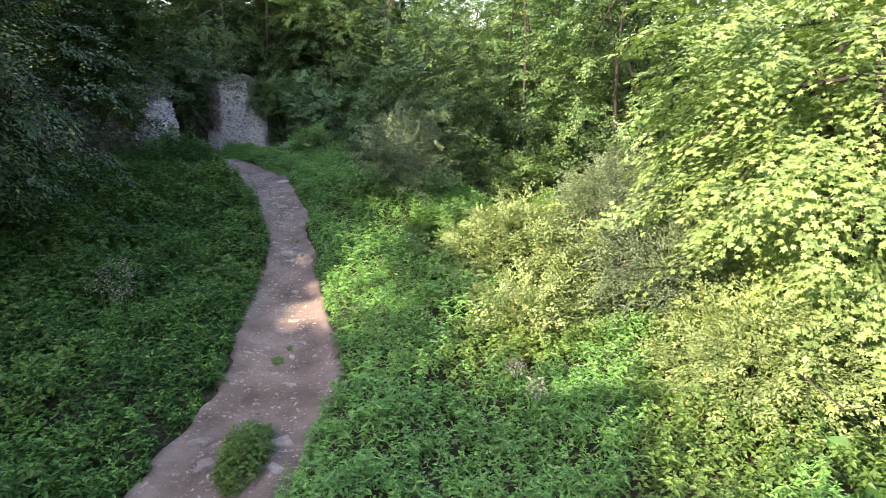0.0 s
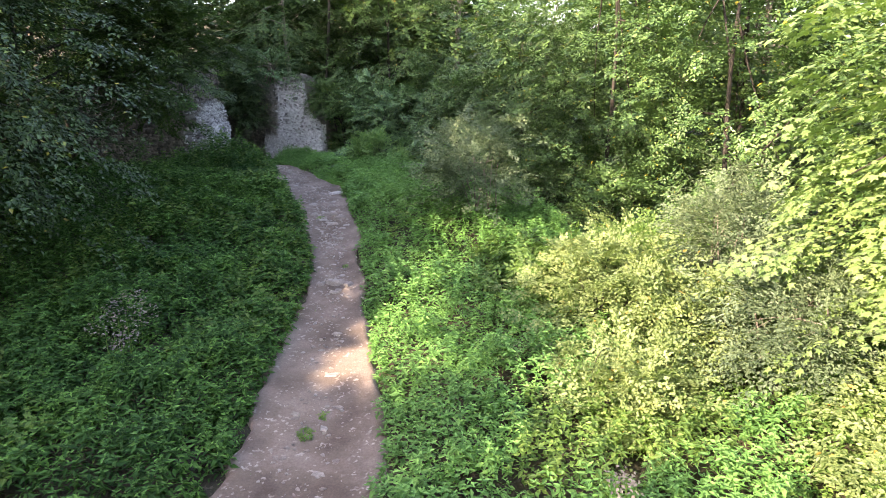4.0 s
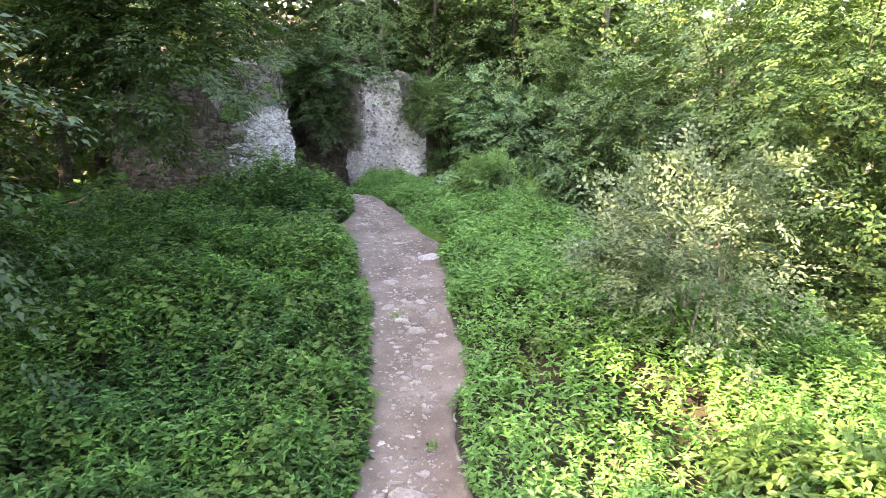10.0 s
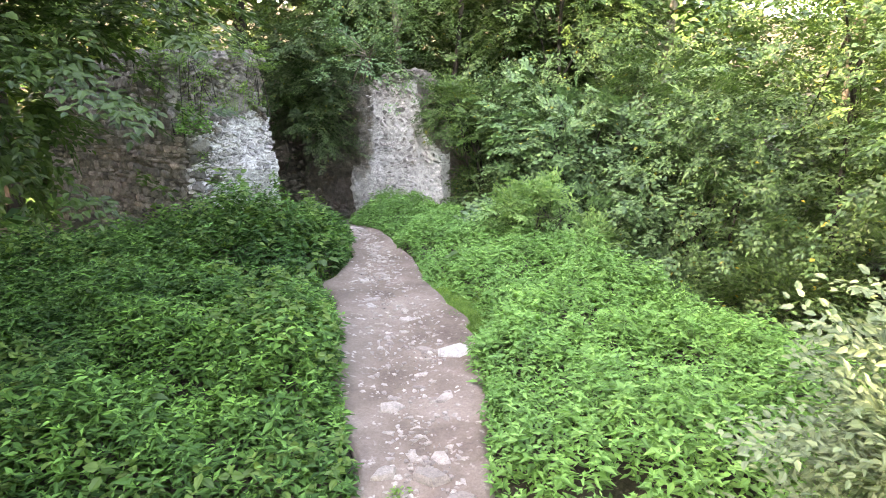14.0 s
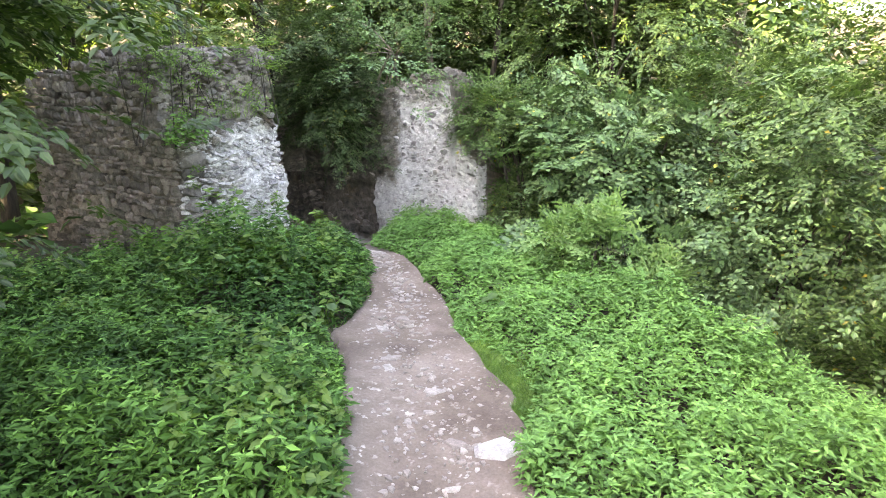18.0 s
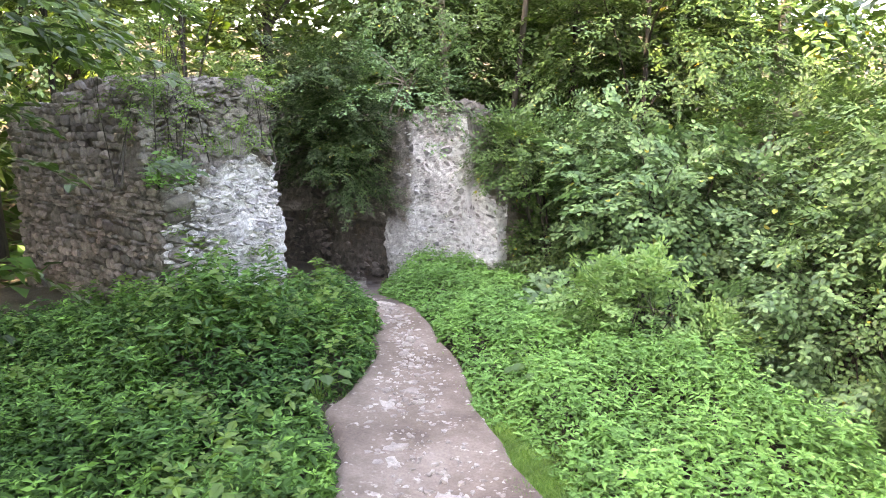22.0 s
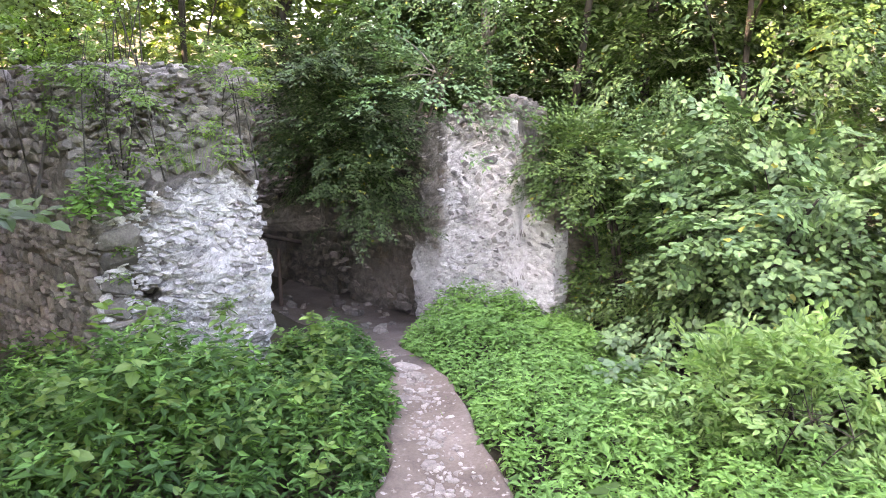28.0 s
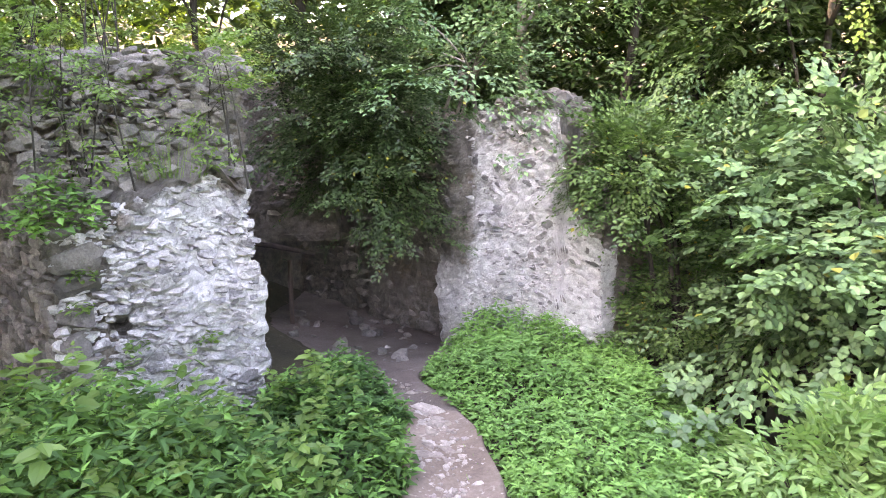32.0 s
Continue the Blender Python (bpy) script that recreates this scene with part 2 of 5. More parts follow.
def masonry_mat(name):
    """Rubble in lime. The mesh says where stones lie (bed), which stone it is (tone) and how far the white lime has weathered (age)."""
    m, nt, bsdf, out = node_mat(name)
    p = world_pos(nt)

    def said(key):
        a = nt.nodes.new("ShaderNodeAttribute")
        a.attribute_name = key
        return a.outputs["Fac"]

    def plus(a, b, amount):
        n = nt.nodes.new("ShaderNodeMath")
        n.operation = "MULTIPLY_ADD"
        nt.links.new(b, n.inputs[0])
        n.inputs[1].default_value = amount
        nt.links.new(a, n.inputs[2])
        return n.outputs[0]

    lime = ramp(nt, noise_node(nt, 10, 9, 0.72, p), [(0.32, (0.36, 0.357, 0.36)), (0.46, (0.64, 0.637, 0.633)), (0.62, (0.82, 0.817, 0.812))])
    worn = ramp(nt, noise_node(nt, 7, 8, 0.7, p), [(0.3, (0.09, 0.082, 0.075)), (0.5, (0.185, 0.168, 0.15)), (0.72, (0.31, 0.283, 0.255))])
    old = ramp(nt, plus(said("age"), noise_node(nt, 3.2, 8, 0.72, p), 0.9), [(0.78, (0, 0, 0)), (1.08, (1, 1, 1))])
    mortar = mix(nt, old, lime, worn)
    stone = ramp(nt, said("tone"), [(0.0, (0.19, 0.189, 0.195)), (0.5, (0.33, 0.324, 0.322)), (1.0, (0.5, 0.488, 0.475))])
    stone = mix(nt, 1.0, stone, ramp(nt, noise_node(nt, 18, 7, 0.7, p), [(0.3, (0.6, 0.6, 0.6)), (0.7, (1.3, 1.28, 1.25))]), "MULTIPLY")
    shown = ramp(nt, plus(said("bed"), noise_node(nt, 13, 6, 0.7, p), 0.9), [(0.98, (0, 0, 0)), (1.16, (1, 1, 1))])
    stone = mix(nt, old, stone, mix(nt, 1.0, stone, (0.62, 0.58, 0.53), "MULTIPLY"))
    col = mix(nt, shown, mortar, stone)
    rust = ramp(nt, noise_node(nt, 2.1, 6, 0.7, p), [(0.52, (1, 1, 1)), (0.68, (0.95, 0.82, 0.68))])
    col = mix(nt, old, col, mix(nt, 1.0, col, rust, "MULTIPLY"))
    grain = ramp(nt, noise_node(nt, 75, 4, 0.7, p), [(0.3, (0.72, 0.72, 0.72)), (0.7, (1.15, 1.15, 1.15))])
    col = mix(nt, 1.0, col, grain, "MULTIPLY")
    nt.links.new(col, bsdf.inputs["Base Color"])
    bsdf.inputs["Roughness"].default_value = 0.95
    bump(nt, bsdf, mix(nt, 0.5, noise_node(nt, 34, 9, 0.8, p), noise_node(nt, 13, 7, 0.8, p)), 1.0, 0.07)
    return m


MASONRY = masonry_mat("lime_rubble_masonry")
IRON = bark_mat("rusty_iron", (0.06, 0.045, 0.04), (0.14, 0.10, 0.085))


# ---- helpers for meshes ----
def mesh_np(name, verts, faces, mats=(), smooth=False, slots=None, said=None):
    """A mesh from arrays; faces all with the same number of corners."""
    verts, faces = np.asarray(verts, np.float32), np.asarray(faces, np.int32)
    me = bpy.data.meshes.new(name)
    me.vertices.add(len(verts))
    me.vertices.foreach_set("co", verts.ravel())
    k = faces.shape[1]
    me.loops.add(faces.size)
    me.loops.foreach_set("vertex_index", faces.ravel())
    me.polygons.add(len(faces))
    me.polygons.foreach_set("loop_start", np.arange(0, faces.size, k, dtype=np.int32))
    me.polygons.foreach_set("use_smooth", np.full(len(faces), smooth))
    if slots is not None:
        me.polygons.foreach_set("material_index", np.asarray(slots, np.int32))
    for mt in mats:
        me.materials.append(mt)
    for key, values in (said or {}).items():
        me.attributes.new(key, "FLOAT", "POINT").data.foreach_set("value", np.asarray(values, np.float32))
    me.update()
    me.validate()
    return me


def part(name, me, parent, label="", at=None):
    ob = new(name, me)
    ob.parent = parent
    if at is not None:
        ob.matrix_basis = at
    if label:
        ob["label"] = label
    return ob


def bm_mesh(name, bm, mat, smooth=False):
    me = bpy.data.meshes.new(name)
    bm.to_mesh(me)
    bm.free()
    me.materials.append(mat)
    if smooth:
        me.polygons.foreach_set("use_smooth", np.full(len(me.polygons), True))
    return me


def unit(v):
    v = np.asarray(v, float)
    return v / np.maximum(np.linalg.norm(v, axis=-1, keepdims=True), 1e-9)


def outline(shape):
    """A leaf's outline: along, across (half width 0.5), lift; and its faces."""
    if shape == "lance":
        return np.array([(0, 0, 0), (0.38, -0.5, 0.06), (1, 0, -0.10), (0.38, 0.5, 0.06)]), np.array([(0, 1, 2), (0, 2, 3)])
    if shape == "ovate":
        return np.array([(0, 0, 0), (0.28, -0.48, 0.05), (0.68, -0.36, 0.02), (1, 0, -0.12), (0.68, 0.36, 0.02), (0.28, 0.48, 0.05)]), np.array([(0, 1, 2, 3), (0, 3, 4, 5)])
    if shape == "round":
        return np.array([(0, 0, 0), (0.15, -0.42, 0.03), (0.6, -0.5, 0.03), (1, 0, -0.14), (0.6, 0.5, 0.03), (0.15, 0.42, 0.03)]), np.array([(0, 1, 2, 3), (0, 3, 4, 5)])
    if shape == "blade":
        return np.array([(0, -0.5, 0), (1, 0, -0.12), (0, 0.5, 0)]), np.array([(0, 1, 2)])
    pts = [(0.0, 0.0, 0.0)]                                   # a lobed maple leaf, as a fan of quads
    for a, r in ((-150, 0.30), (-118, 0.52), (-88, 0.26), (-52, 0.62), (-24, 0.34), (0, 0.72), (24, 0.34), (52, 0.62), (88, 0.26), (118, 0.52), (150, 0.30)):
        pts.append((0.32 + r * math.cos(radians(a)), r * math.sin(radians(a)) * 1.05, 0.04 - 0.22 * r * r))
    pts.append((0.32, 0, 0.03))
    return np.array(pts), np.array([(12, i, i + 1, i + 2) for i in range(1, 11, 2)] + [(12, 11, 0, 1)])


def leaves(base, way, up, length, width, shape):
    """Vertices and faces of many leaves. way: where each leaf points; up: its face's normal, roughly."""
    t, f = outline(shape)
    way = unit(way)
    side = unit(np.cross(way, up))
    nor = np.cross(side, way)
    l = np.asarray(length)[:, None, None]
    w = np.asarray(width)[:, None, None]
    v = base[:, None, :] + way[:, None, :] * t[None, :, 0:1] * l + side[:, None, :] * t[None, :, 1:2] * w + nor[:, None, :] * t[None, :, 2:3] * l
    n, k = len(base), len(t)
    faces = (f[None] + (np.arange(n) * k)[:, None, None]).reshape(-1, f.shape[1])
    return v.reshape(-1, 3), faces


def value_noise(x, y, seed=0):
    """Smooth noise in the plane, 0 to 1, for arrays."""
    def h(i, j):
        n = (i * 374761393 + j * 668265263 + seed * 974711) & 0x7FFFFFFF
        n = ((n ^ (n >> 13)) * 1274126177) & 0x7FFFFFFF
        return ((n ^ (n >> 16)) & 0xFFFF) / 65535.0
    x, y = np.asarray(x, float), np.asarray(y, float)
    i, j = np.floor(x).astype(np.int64), np.floor(y).astype(np.int64)
    u, v = x - i, y - j
    u, v = u * u * (3 - 2 * u), v * v * (3 - 2 * v)
    return (h(i, j) * (1 - u) + h(i + 1, j) * u) * (1 - v) + (h(i, j + 1) * (1 - u) + h(i + 1, j + 1) * u) * v


def fbm(x, y, seed=0):
    return 0.55 * value_noise(x, y, seed) + 0.3 * value_noise(x * 2.1, y * 2.1, seed + 1) + 0.15 * value_noise(x * 4.3, y * 4.3, seed + 2)


# ---- the lie of the land ----
PROFILE_Y = [-30, 0, 5, 9, 11, 13, 14.7, 16.9, 19, 24.0, 25.5, 27, 28.2, 32, 60]
PROFILE_Z = [-0.5, 0.3, 0.5, 0.72, 0.88, 1.15, 1.42, 1.98, 2.13, 2.22, 2.0, 1.72, 1.6, 1.6, 1.0]
EDGE_Y = [-4, 4, 6.6, 8.7, 10.2, 13, 14.3, 16, 17, 18.5, 19.2, 20, 20.9, 21.4, 22.4, 23.2, 24, 24.5, 25, 26, 27, 29]
EDGE_L = [-4.6, -3.9, -3.4, -3.15, -3.46, -3.65, -3.87, -4.45, -4.85, -5.73, -6.0, -6.5, -7.2, -7.1, -7.35, -7.7, -8.25, -8.75, -9.6, -11.6, -12.6, -13.4]
EDGE_R = [-2.9, -2.2, -1.73, -1.59, -1.82, -2.68, -2.95, -3.5, -3.8, -4.35, -4.58, -4.85, -5.4, -5.9, -6.4, -7.0, -7.6, -8.1, -8.7, -9.1, -9.2, -9.2]


def left_edge(y):
    return np.interp(y, EDGE_Y, EDGE_L)


def right_edge(y):
    return np.interp(y, EDGE_Y, EDGE_R)


def land(x, y):
    """Height of the ground: the path's own rise, a ravine to the right, a gentle fall to the left."""
    x, y = np.asarray(x, float), np.asarray(y, float)
    off = np.minimum(np.maximum(np.maximum(left_edge(y) - x, x - right_edge(y)), 0) / 1.2, 1)
    z = np.interp(y, PROFILE_Y, PROFILE_Z)
    z = np.where((y > 23) & (y < 32), z + (2.25 - z) * np.minimum(off * 1.6, 1), z)
    d = x - right_edge(y) - np.interp(y, [8, 14, 17, 24, 27], [6.0, 5.2, 3.8, 2.6, 2.4])
    z = z - 4.5 * (1 - np.exp(-np.maximum(d, 0) * 0.16))
    d = -13.5 - x
    z = z - 2.5 * (1 - np.exp(-np.maximum(d, 0) * 0.10))
    return z + off * (0.28 * (fbm(x * 0.5, y * 0.5, 7) - 0.5) + 0.05) - 0.03 + np.clip((np.hypot(x + 4, y - 12) - 29) * 0.42, 0, 13)


def spaced(lo, hi, fine_lo, fine_hi, step):
    out = list(np.arange(fine_lo, fine_hi, step))
    d, a = step, fine_lo
    while a > lo:
        d *= 1.35
        a -= d
        out.insert(0, a)
    d, a = step, out[-1]
    while a < hi:
        d *= 1.35
        a += d
        out.append(a)
    return np.array(out)


def grid_faces(nu, nv):
    i = np.arange(nu - 1)[:, None] * nv + np.arange(nv - 1)[None, :]
    return np.stack([i, i + nv, i + nv + 1, i + 1], -1).reshape(-1, 4)


gx, gy = spaced(-900, 900, -16, 9, 0.22), spaced(-900, 900, -2, 32, 0.22)
GX, GY = np.meshgrid(gx, gy, indexing="ij")
ground = new("ground", mesh_np("ground", np.stack([GX, GY, land(GX, GY)], -1).reshape(-1, 3), grid_faces(len(gx), len(gy)), [SOIL], True))
tagged(ground, "dark woodland soil with leaf litter", "ground", kind="structure")

# the footpath, a trodden strip a little proud of the soil
py = np.arange(-4, 28.8, 0.07)
pu = np.linspace(0, 1, 26)
rag_l = (fbm(py * 1.7, py * 0 + 3, 11) - 0.5) * 0.35
rag_r = (fbm(py * 1.7, py * 0 + 9, 12) - 0.5) * 0.35
PX = (left_edge(py) - 0.10 + rag_l)[:, None] * (1 - pu) + (right_edge(py) + 0.10 + rag_r)[:, None] * pu
PYY = np.repeat(py[:, None], len(pu), 1)
PZ = np.interp(PYY, PROFILE_Y, PROFILE_Z) + 0.03 * (fbm(PX * 3, PYY * 3, 5) - 0.5) + 0.05 * (2 * np.abs(pu - 0.5)) ** 2 - 0.07 * (pu[None, :] < 0.01) - 0.07 * (pu[None, :] > 0.99)
# path cells beyond about y 24.75 take the darker earth
dark_cells = (py[:-1, None] + 0.5 * value_noise(PX[:-1, :-1] * 2, PYY[:-1, :-1] * 2, 17) > 24.75).astype(int).ravel()
path = new("path", mesh_np("path", np.stack([PX, PYY, PZ], -1).reshape(-1, 3), grid_faces(len(py), len(pu))[:, ::-1], [TRACK, DARKEARTH], True, dark_cells))
tagged(path, "trodden pale brown earth footpath with bits of limestone", "path", kind="structure")


# ---- masonry ----
def stone_mesh(name, mat, seed, boxy=4.0, points=20):
    """One rough stone within a unit cube: the hull of points on a rounded box."""
    r = np.random.default_rng(seed)
    d = unit(r.normal(0, 1, (points, 3)))
    q = d / (np.abs(d) ** boxy).sum(1, keepdims=True) ** (1 / boxy) * 0.5 * r.uniform(0.86, 1.06, (points, 1))
    bm = bmesh.new()
    for co in q:
        bm.verts.new(co)
    hull = bmesh.ops.convex_hull(bm, input=list(bm.verts))
    bmesh.ops.delete(bm, geom=[g for g in hull["geom_interior"] if isinstance(g, bmesh.types.BMVert)], context="VERTS")
    return bm_mesh(name, bm, mat)


def slab_mesh(name, mat, seed, sides=7):
    """A flat broken stone: an uneven polygon with a worn upper edge, 1 m across and 1 m thick before scaling."""
    rnd = random.Random(seed)
    bm = bmesh.new()
    rings = []
    angles = sorted(2 * math.pi * (i + rnd.uniform(-0.35, 0.35)) / sides for i in range(sides))
    radii = [rnd.uniform(0.33, 0.56) for _ in angles]
    for k, (s, z) in enumerate(((1.05, -0.5), (1.0, 0.25), (0.84, 0.5))):
        rings.append([bm.verts.new((s * r * math.cos(a), s * r * math.sin(a), z + rnd.uniform(-0.06, 0.06))) for a, r in zip(angles, radii)])
    for lo, hi in zip(rings, rings[1:]):
        for i in range(sides):
            bm.faces.new((lo[i], lo[(i + 1) % sides], hi[(i + 1) % sides], hi[i]))
    bm.faces.new(rings[-1])
    return bm_mesh(name, bm, mat)


def perimeter(points, steps):
    """Points along a closed plan, each side with its own spacing, and the way run so far."""
    out = []
    for k, (a, b) in enumerate(zip(points, points[1:] + points[:1])):
        n = max(2, int(math.dist(a, b) / steps[k % len(steps)]))
        out += [(a[0] + (b[0] - a[0]) * i / n, a[1] + (b[1] - a[1]) * i / n) for i in range(n)]
    out = np.array(out)
    return out, np.concatenate([[0], np.cumsum(np.hypot(*np.diff(out, axis=0).T))])


def rubble(s, z, seed):
    """Lumps of rubble bedded in mortar: how far each place of a face stands out, whether it is stone, and which stone, each 0 to 1."""
    w, h = 0.19, 0.12
    smear = np.clip(2.6 * fbm(s * 1.7, z * 2.1, seed + 7) - 0.75, 0.5, 1)       # where mortar covers the stones
    s, z = s + 0.34 * (fbm(s * 2.1, z * 2.4, seed + 8) - 0.5), z + 0.24 * (fbm(s * 2.3 + 9, z * 2.6, seed + 9) - 0.5)
    d1, d2, tall, tone = np.full(s.shape, 9.0), np.full(s.shape, 9.0), np.zeros(s.shape), np.zeros(s.shape)
    i0, j0 = np.floor(s / w).astype(np.int64), np.floor(z / h).astype(np.int64)
    for di in (-1, 0, 1):
        for dj in (-1, 0, 1):
            i, j = i0 + di, j0 + dj
            rx, rz, rh, rt = (value_noise(i * 7.0, j * 3.0, seed), value_noise(i * 5.0, j * 9.0, seed + 1), value_noise(i * 11.0, j * 6.0, seed + 2), value_noise(i * 3.0, j * 13.0, seed + 3))
            d = np.hypot((s - (i + 0.15 + 0.7 * rx + 0.5 * (j % 2)) * w) / w, (z - (j + 0.15 + 0.7 * rz) * h) / h)
            closer = d < d1
            d2 = np.where(closer, d1, np.minimum(d2, d))
            tall, tone = np.where(closer, rh, tall), np.where(closer, rt, tone)
            d1 = np.where(closer, d, d1)
    return np.clip((d2 - d1) / 0.35, 0, 1) ** 0.6 * (0.3 + 0.7 * tall) * smear, np.clip((d2 - d1) * 1.9, 0, 1) * np.clip(0.15 + 1.2 * tall, 0, 1) * smear, tone


def wall_mass(name, plan, bottom, top, age_of=None, steps=(0.08,), rough=0.09, seed=1, overhang=None, rows=66, lump=0.05):
    """A ragged mass of masonry over a plan (anticlockwise), its top by a function of x and y, its sides lumpy, closed below.
    age_of: how far the lime has weathered, by x, y, z."""
    p, along = perimeter(plan, steps)
    nxt, prv = np.roll(p, -1, 0), np.roll(p, 1, 0)
    tang = unit(nxt - prv)
    nor = np.stack([tang[:, 1], -tang[:, 0]], -1)
    mid = p.mean(0)
    ztop = top(p[:, 0], p[:, 1]) + 0.22 * (fbm(p[:, 0] * 4, p[:, 1] * 4, seed) - 0.5)
    rings = [np.column_stack([p * (1 - s) + mid * s, np.full(len(p), bottom + 0.1)]) for s in (0.95, 0.5, 0.1)]
    n = len(p)
    bed, tone, age = [np.zeros(3 * n)], [np.zeros(3 * n)], [np.ones(3 * n)]
    for k in range(rows):
        z = bottom + (ztop - bottom) * k / (rows - 1)
        high, stone, which = rubble(along, z, seed)
        d = rough * 2.2 * (fbm(along * 1.9, z * 2.3, seed) - 0.5) + lump * (high - 0.5) + 0.05 * (fbm(along * 13, z * 19, seed + 5) - 0.5)
        if overhang:
            d = d + overhang(p[:, 0], p[:, 1], z)
        rings.append(np.column_stack([p + nor * d[:, None], z]))
        bed.append(stone)
        tone.append(which)
        age.append(np.ones(n) if age_of is None else age_of(p[:, 0], p[:, 1], z))
    for s in (0.03, 0.07, 0.11, 0.15, 0.19, 0.23, 0.27, 0.31, 0.36, 0.42, 0.5, 0.6, 0.75, 0.92):
        q = p * (1 - s) + mid * s
        rings.append(np.column_stack([q, top(q[:, 0], q[:, 1]) + 0.25 * (fbm(q[:, 0] * 5, q[:, 1] * 5, seed) - 0.5)]))
        bed.append(0.4 * fbm(q[:, 0] * 6, q[:, 1] * 6, seed))
        tone.append(fbm(q[:, 0] * 5, q[:, 1] * 5, seed + 4))
        age.append(np.ones(n))
    v = np.concatenate(rings)
    i = np.arange(len(rings) - 1)[:, None] * n + np.arange(n)[None, :]
    j = np.arange(len(rings) - 1)[:, None] * n + (np.arange(n)[None, :] + 1) % n
    f = np.stack([i, j, j + n, i + n], -1).reshape(-1, 4)
    return mesh_np(name, v, f, [MASONRY], False, None, {"bed": np.concatenate(bed), "tone": np.concatenate(tone), "age": np.concatenate(age)})


W1_L, W1_C, W1_R = (-14.25, 23.15), (-10.12, 22.0), (-9.26, 23.2)
ux, uy = -0.746, 0.666                      # away from the broken white face, into the wall


def w1_top(x, y):
    u = (x - W1_C[0]) * ux + (y - W1_C[1]) * uy
    return np.interp(u, [-0.5, 0.1, 0.42, 0.62, 1.2, 1.8, 2.6, 4], [4.46, 4.48, 4.58, 5.28, 5.45, 5.4, 5.2, 5.0])


def w1_low(x, y):
    u = (x - W1_C[0]) * ux + (y - W1_C[1]) * uy
    f = ((x - W1_C[0]) * 0.58 + (y - W1_C[1]) * 0.81) / 1.48                      # along the white face, 0 to 1
    return np.interp(u, [-0.5, 0.1, 0.5, 3], [4.36, 4.38, 4.6, 4.66]) + np.interp(f, [0.0, 0.3, 0.8, 1.0], [-0.22, -0.05, 0.12, -0.1])


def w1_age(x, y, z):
    """White lime on the broken end, worn off towards the corner, greyer at the foot and head."""
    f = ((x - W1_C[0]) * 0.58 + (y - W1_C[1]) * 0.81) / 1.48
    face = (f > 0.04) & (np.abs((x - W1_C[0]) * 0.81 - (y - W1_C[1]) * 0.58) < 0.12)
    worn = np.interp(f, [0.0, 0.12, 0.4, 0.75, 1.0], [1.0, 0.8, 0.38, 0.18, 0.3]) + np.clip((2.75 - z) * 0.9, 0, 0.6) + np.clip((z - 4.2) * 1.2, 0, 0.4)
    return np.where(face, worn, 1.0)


HOLE = (0.43, 3.32)                        # an old beam hole in the broken face: how far from the corner, how high


def w1_bulge(x, y, z):
    hole = -0.45 * (np.hypot((np.hypot(x - W1_C[0], y - W1_C[1]) - HOLE[0]) / 0.085, (z - HOLE[1]) / 0.07) < 1) * (x > W1_C[0] + 0.05)
    return hole + np.interp(z, [2.2, 2.9, 3.45, 3.9, 4.4], [0.0, 0.04, 0.1, -0.04, -0.12]) * np.clip((x + 9.75) * 3, 0, 1) * (y > 22.5)


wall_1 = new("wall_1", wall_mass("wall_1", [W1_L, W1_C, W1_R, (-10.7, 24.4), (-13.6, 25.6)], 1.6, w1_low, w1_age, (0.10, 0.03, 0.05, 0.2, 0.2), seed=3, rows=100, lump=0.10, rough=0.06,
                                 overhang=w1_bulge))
tagged(wall_1, "ruined rubble stone wall with a white broken end", "ruined wall", kind="structure")
UP_A, UP_B = (W1_C[0] + ux * 0.5 + 0.03, W1_C[1] + uy * 0.5 - 0.28), (W1_R[0] + ux * 0.5, W1_R[1] + uy * 0.5)
wall_5 = new("wall_5", wall_mass("wall_5", [(-14.1, 23.3), UP_A, UP_B, (-11.0, 24.5), (-13.5, 25.4)], 4.2, w1_top, None, (0.10, 0.05, 0.08, 0.2, 0.2), seed=31, rows=34, lump=0.07))
tagged(wall_5, "weathered grey upper part of the ruined wall, set back", "ruined wall", kind="structure")


def w2_top(x, y):
    return np.interp(x, [-10.2, -9.5, -9.0, -8.6, -8.0, -7.7, -7.55, -7.1, -6.8], [4.6, 4.8, 4.85, 5.05, 5.2, 5.0, 3.95, 3.5, 3.2])


def w2_age(x, y, z):
    """Lime white, weathered grey at the head and stained brown beside the recess."""
    head = np.interp(z, [4.2, 4.7, 5.2], [0.0, 0.36, 0.55])
    side = np.interp(x, [-9.4, -8.95, -8.55], [0.68, 0.6, 0.0]) * np.interp(z, [2.8, 3.3], [0.4, 1.0])
    return np.where((y < 27.05) & (x < -7.03), np.maximum(head, side) + np.clip((2.4 - z) * 0.3, 0, 0.2) + 0.02, 1.0)


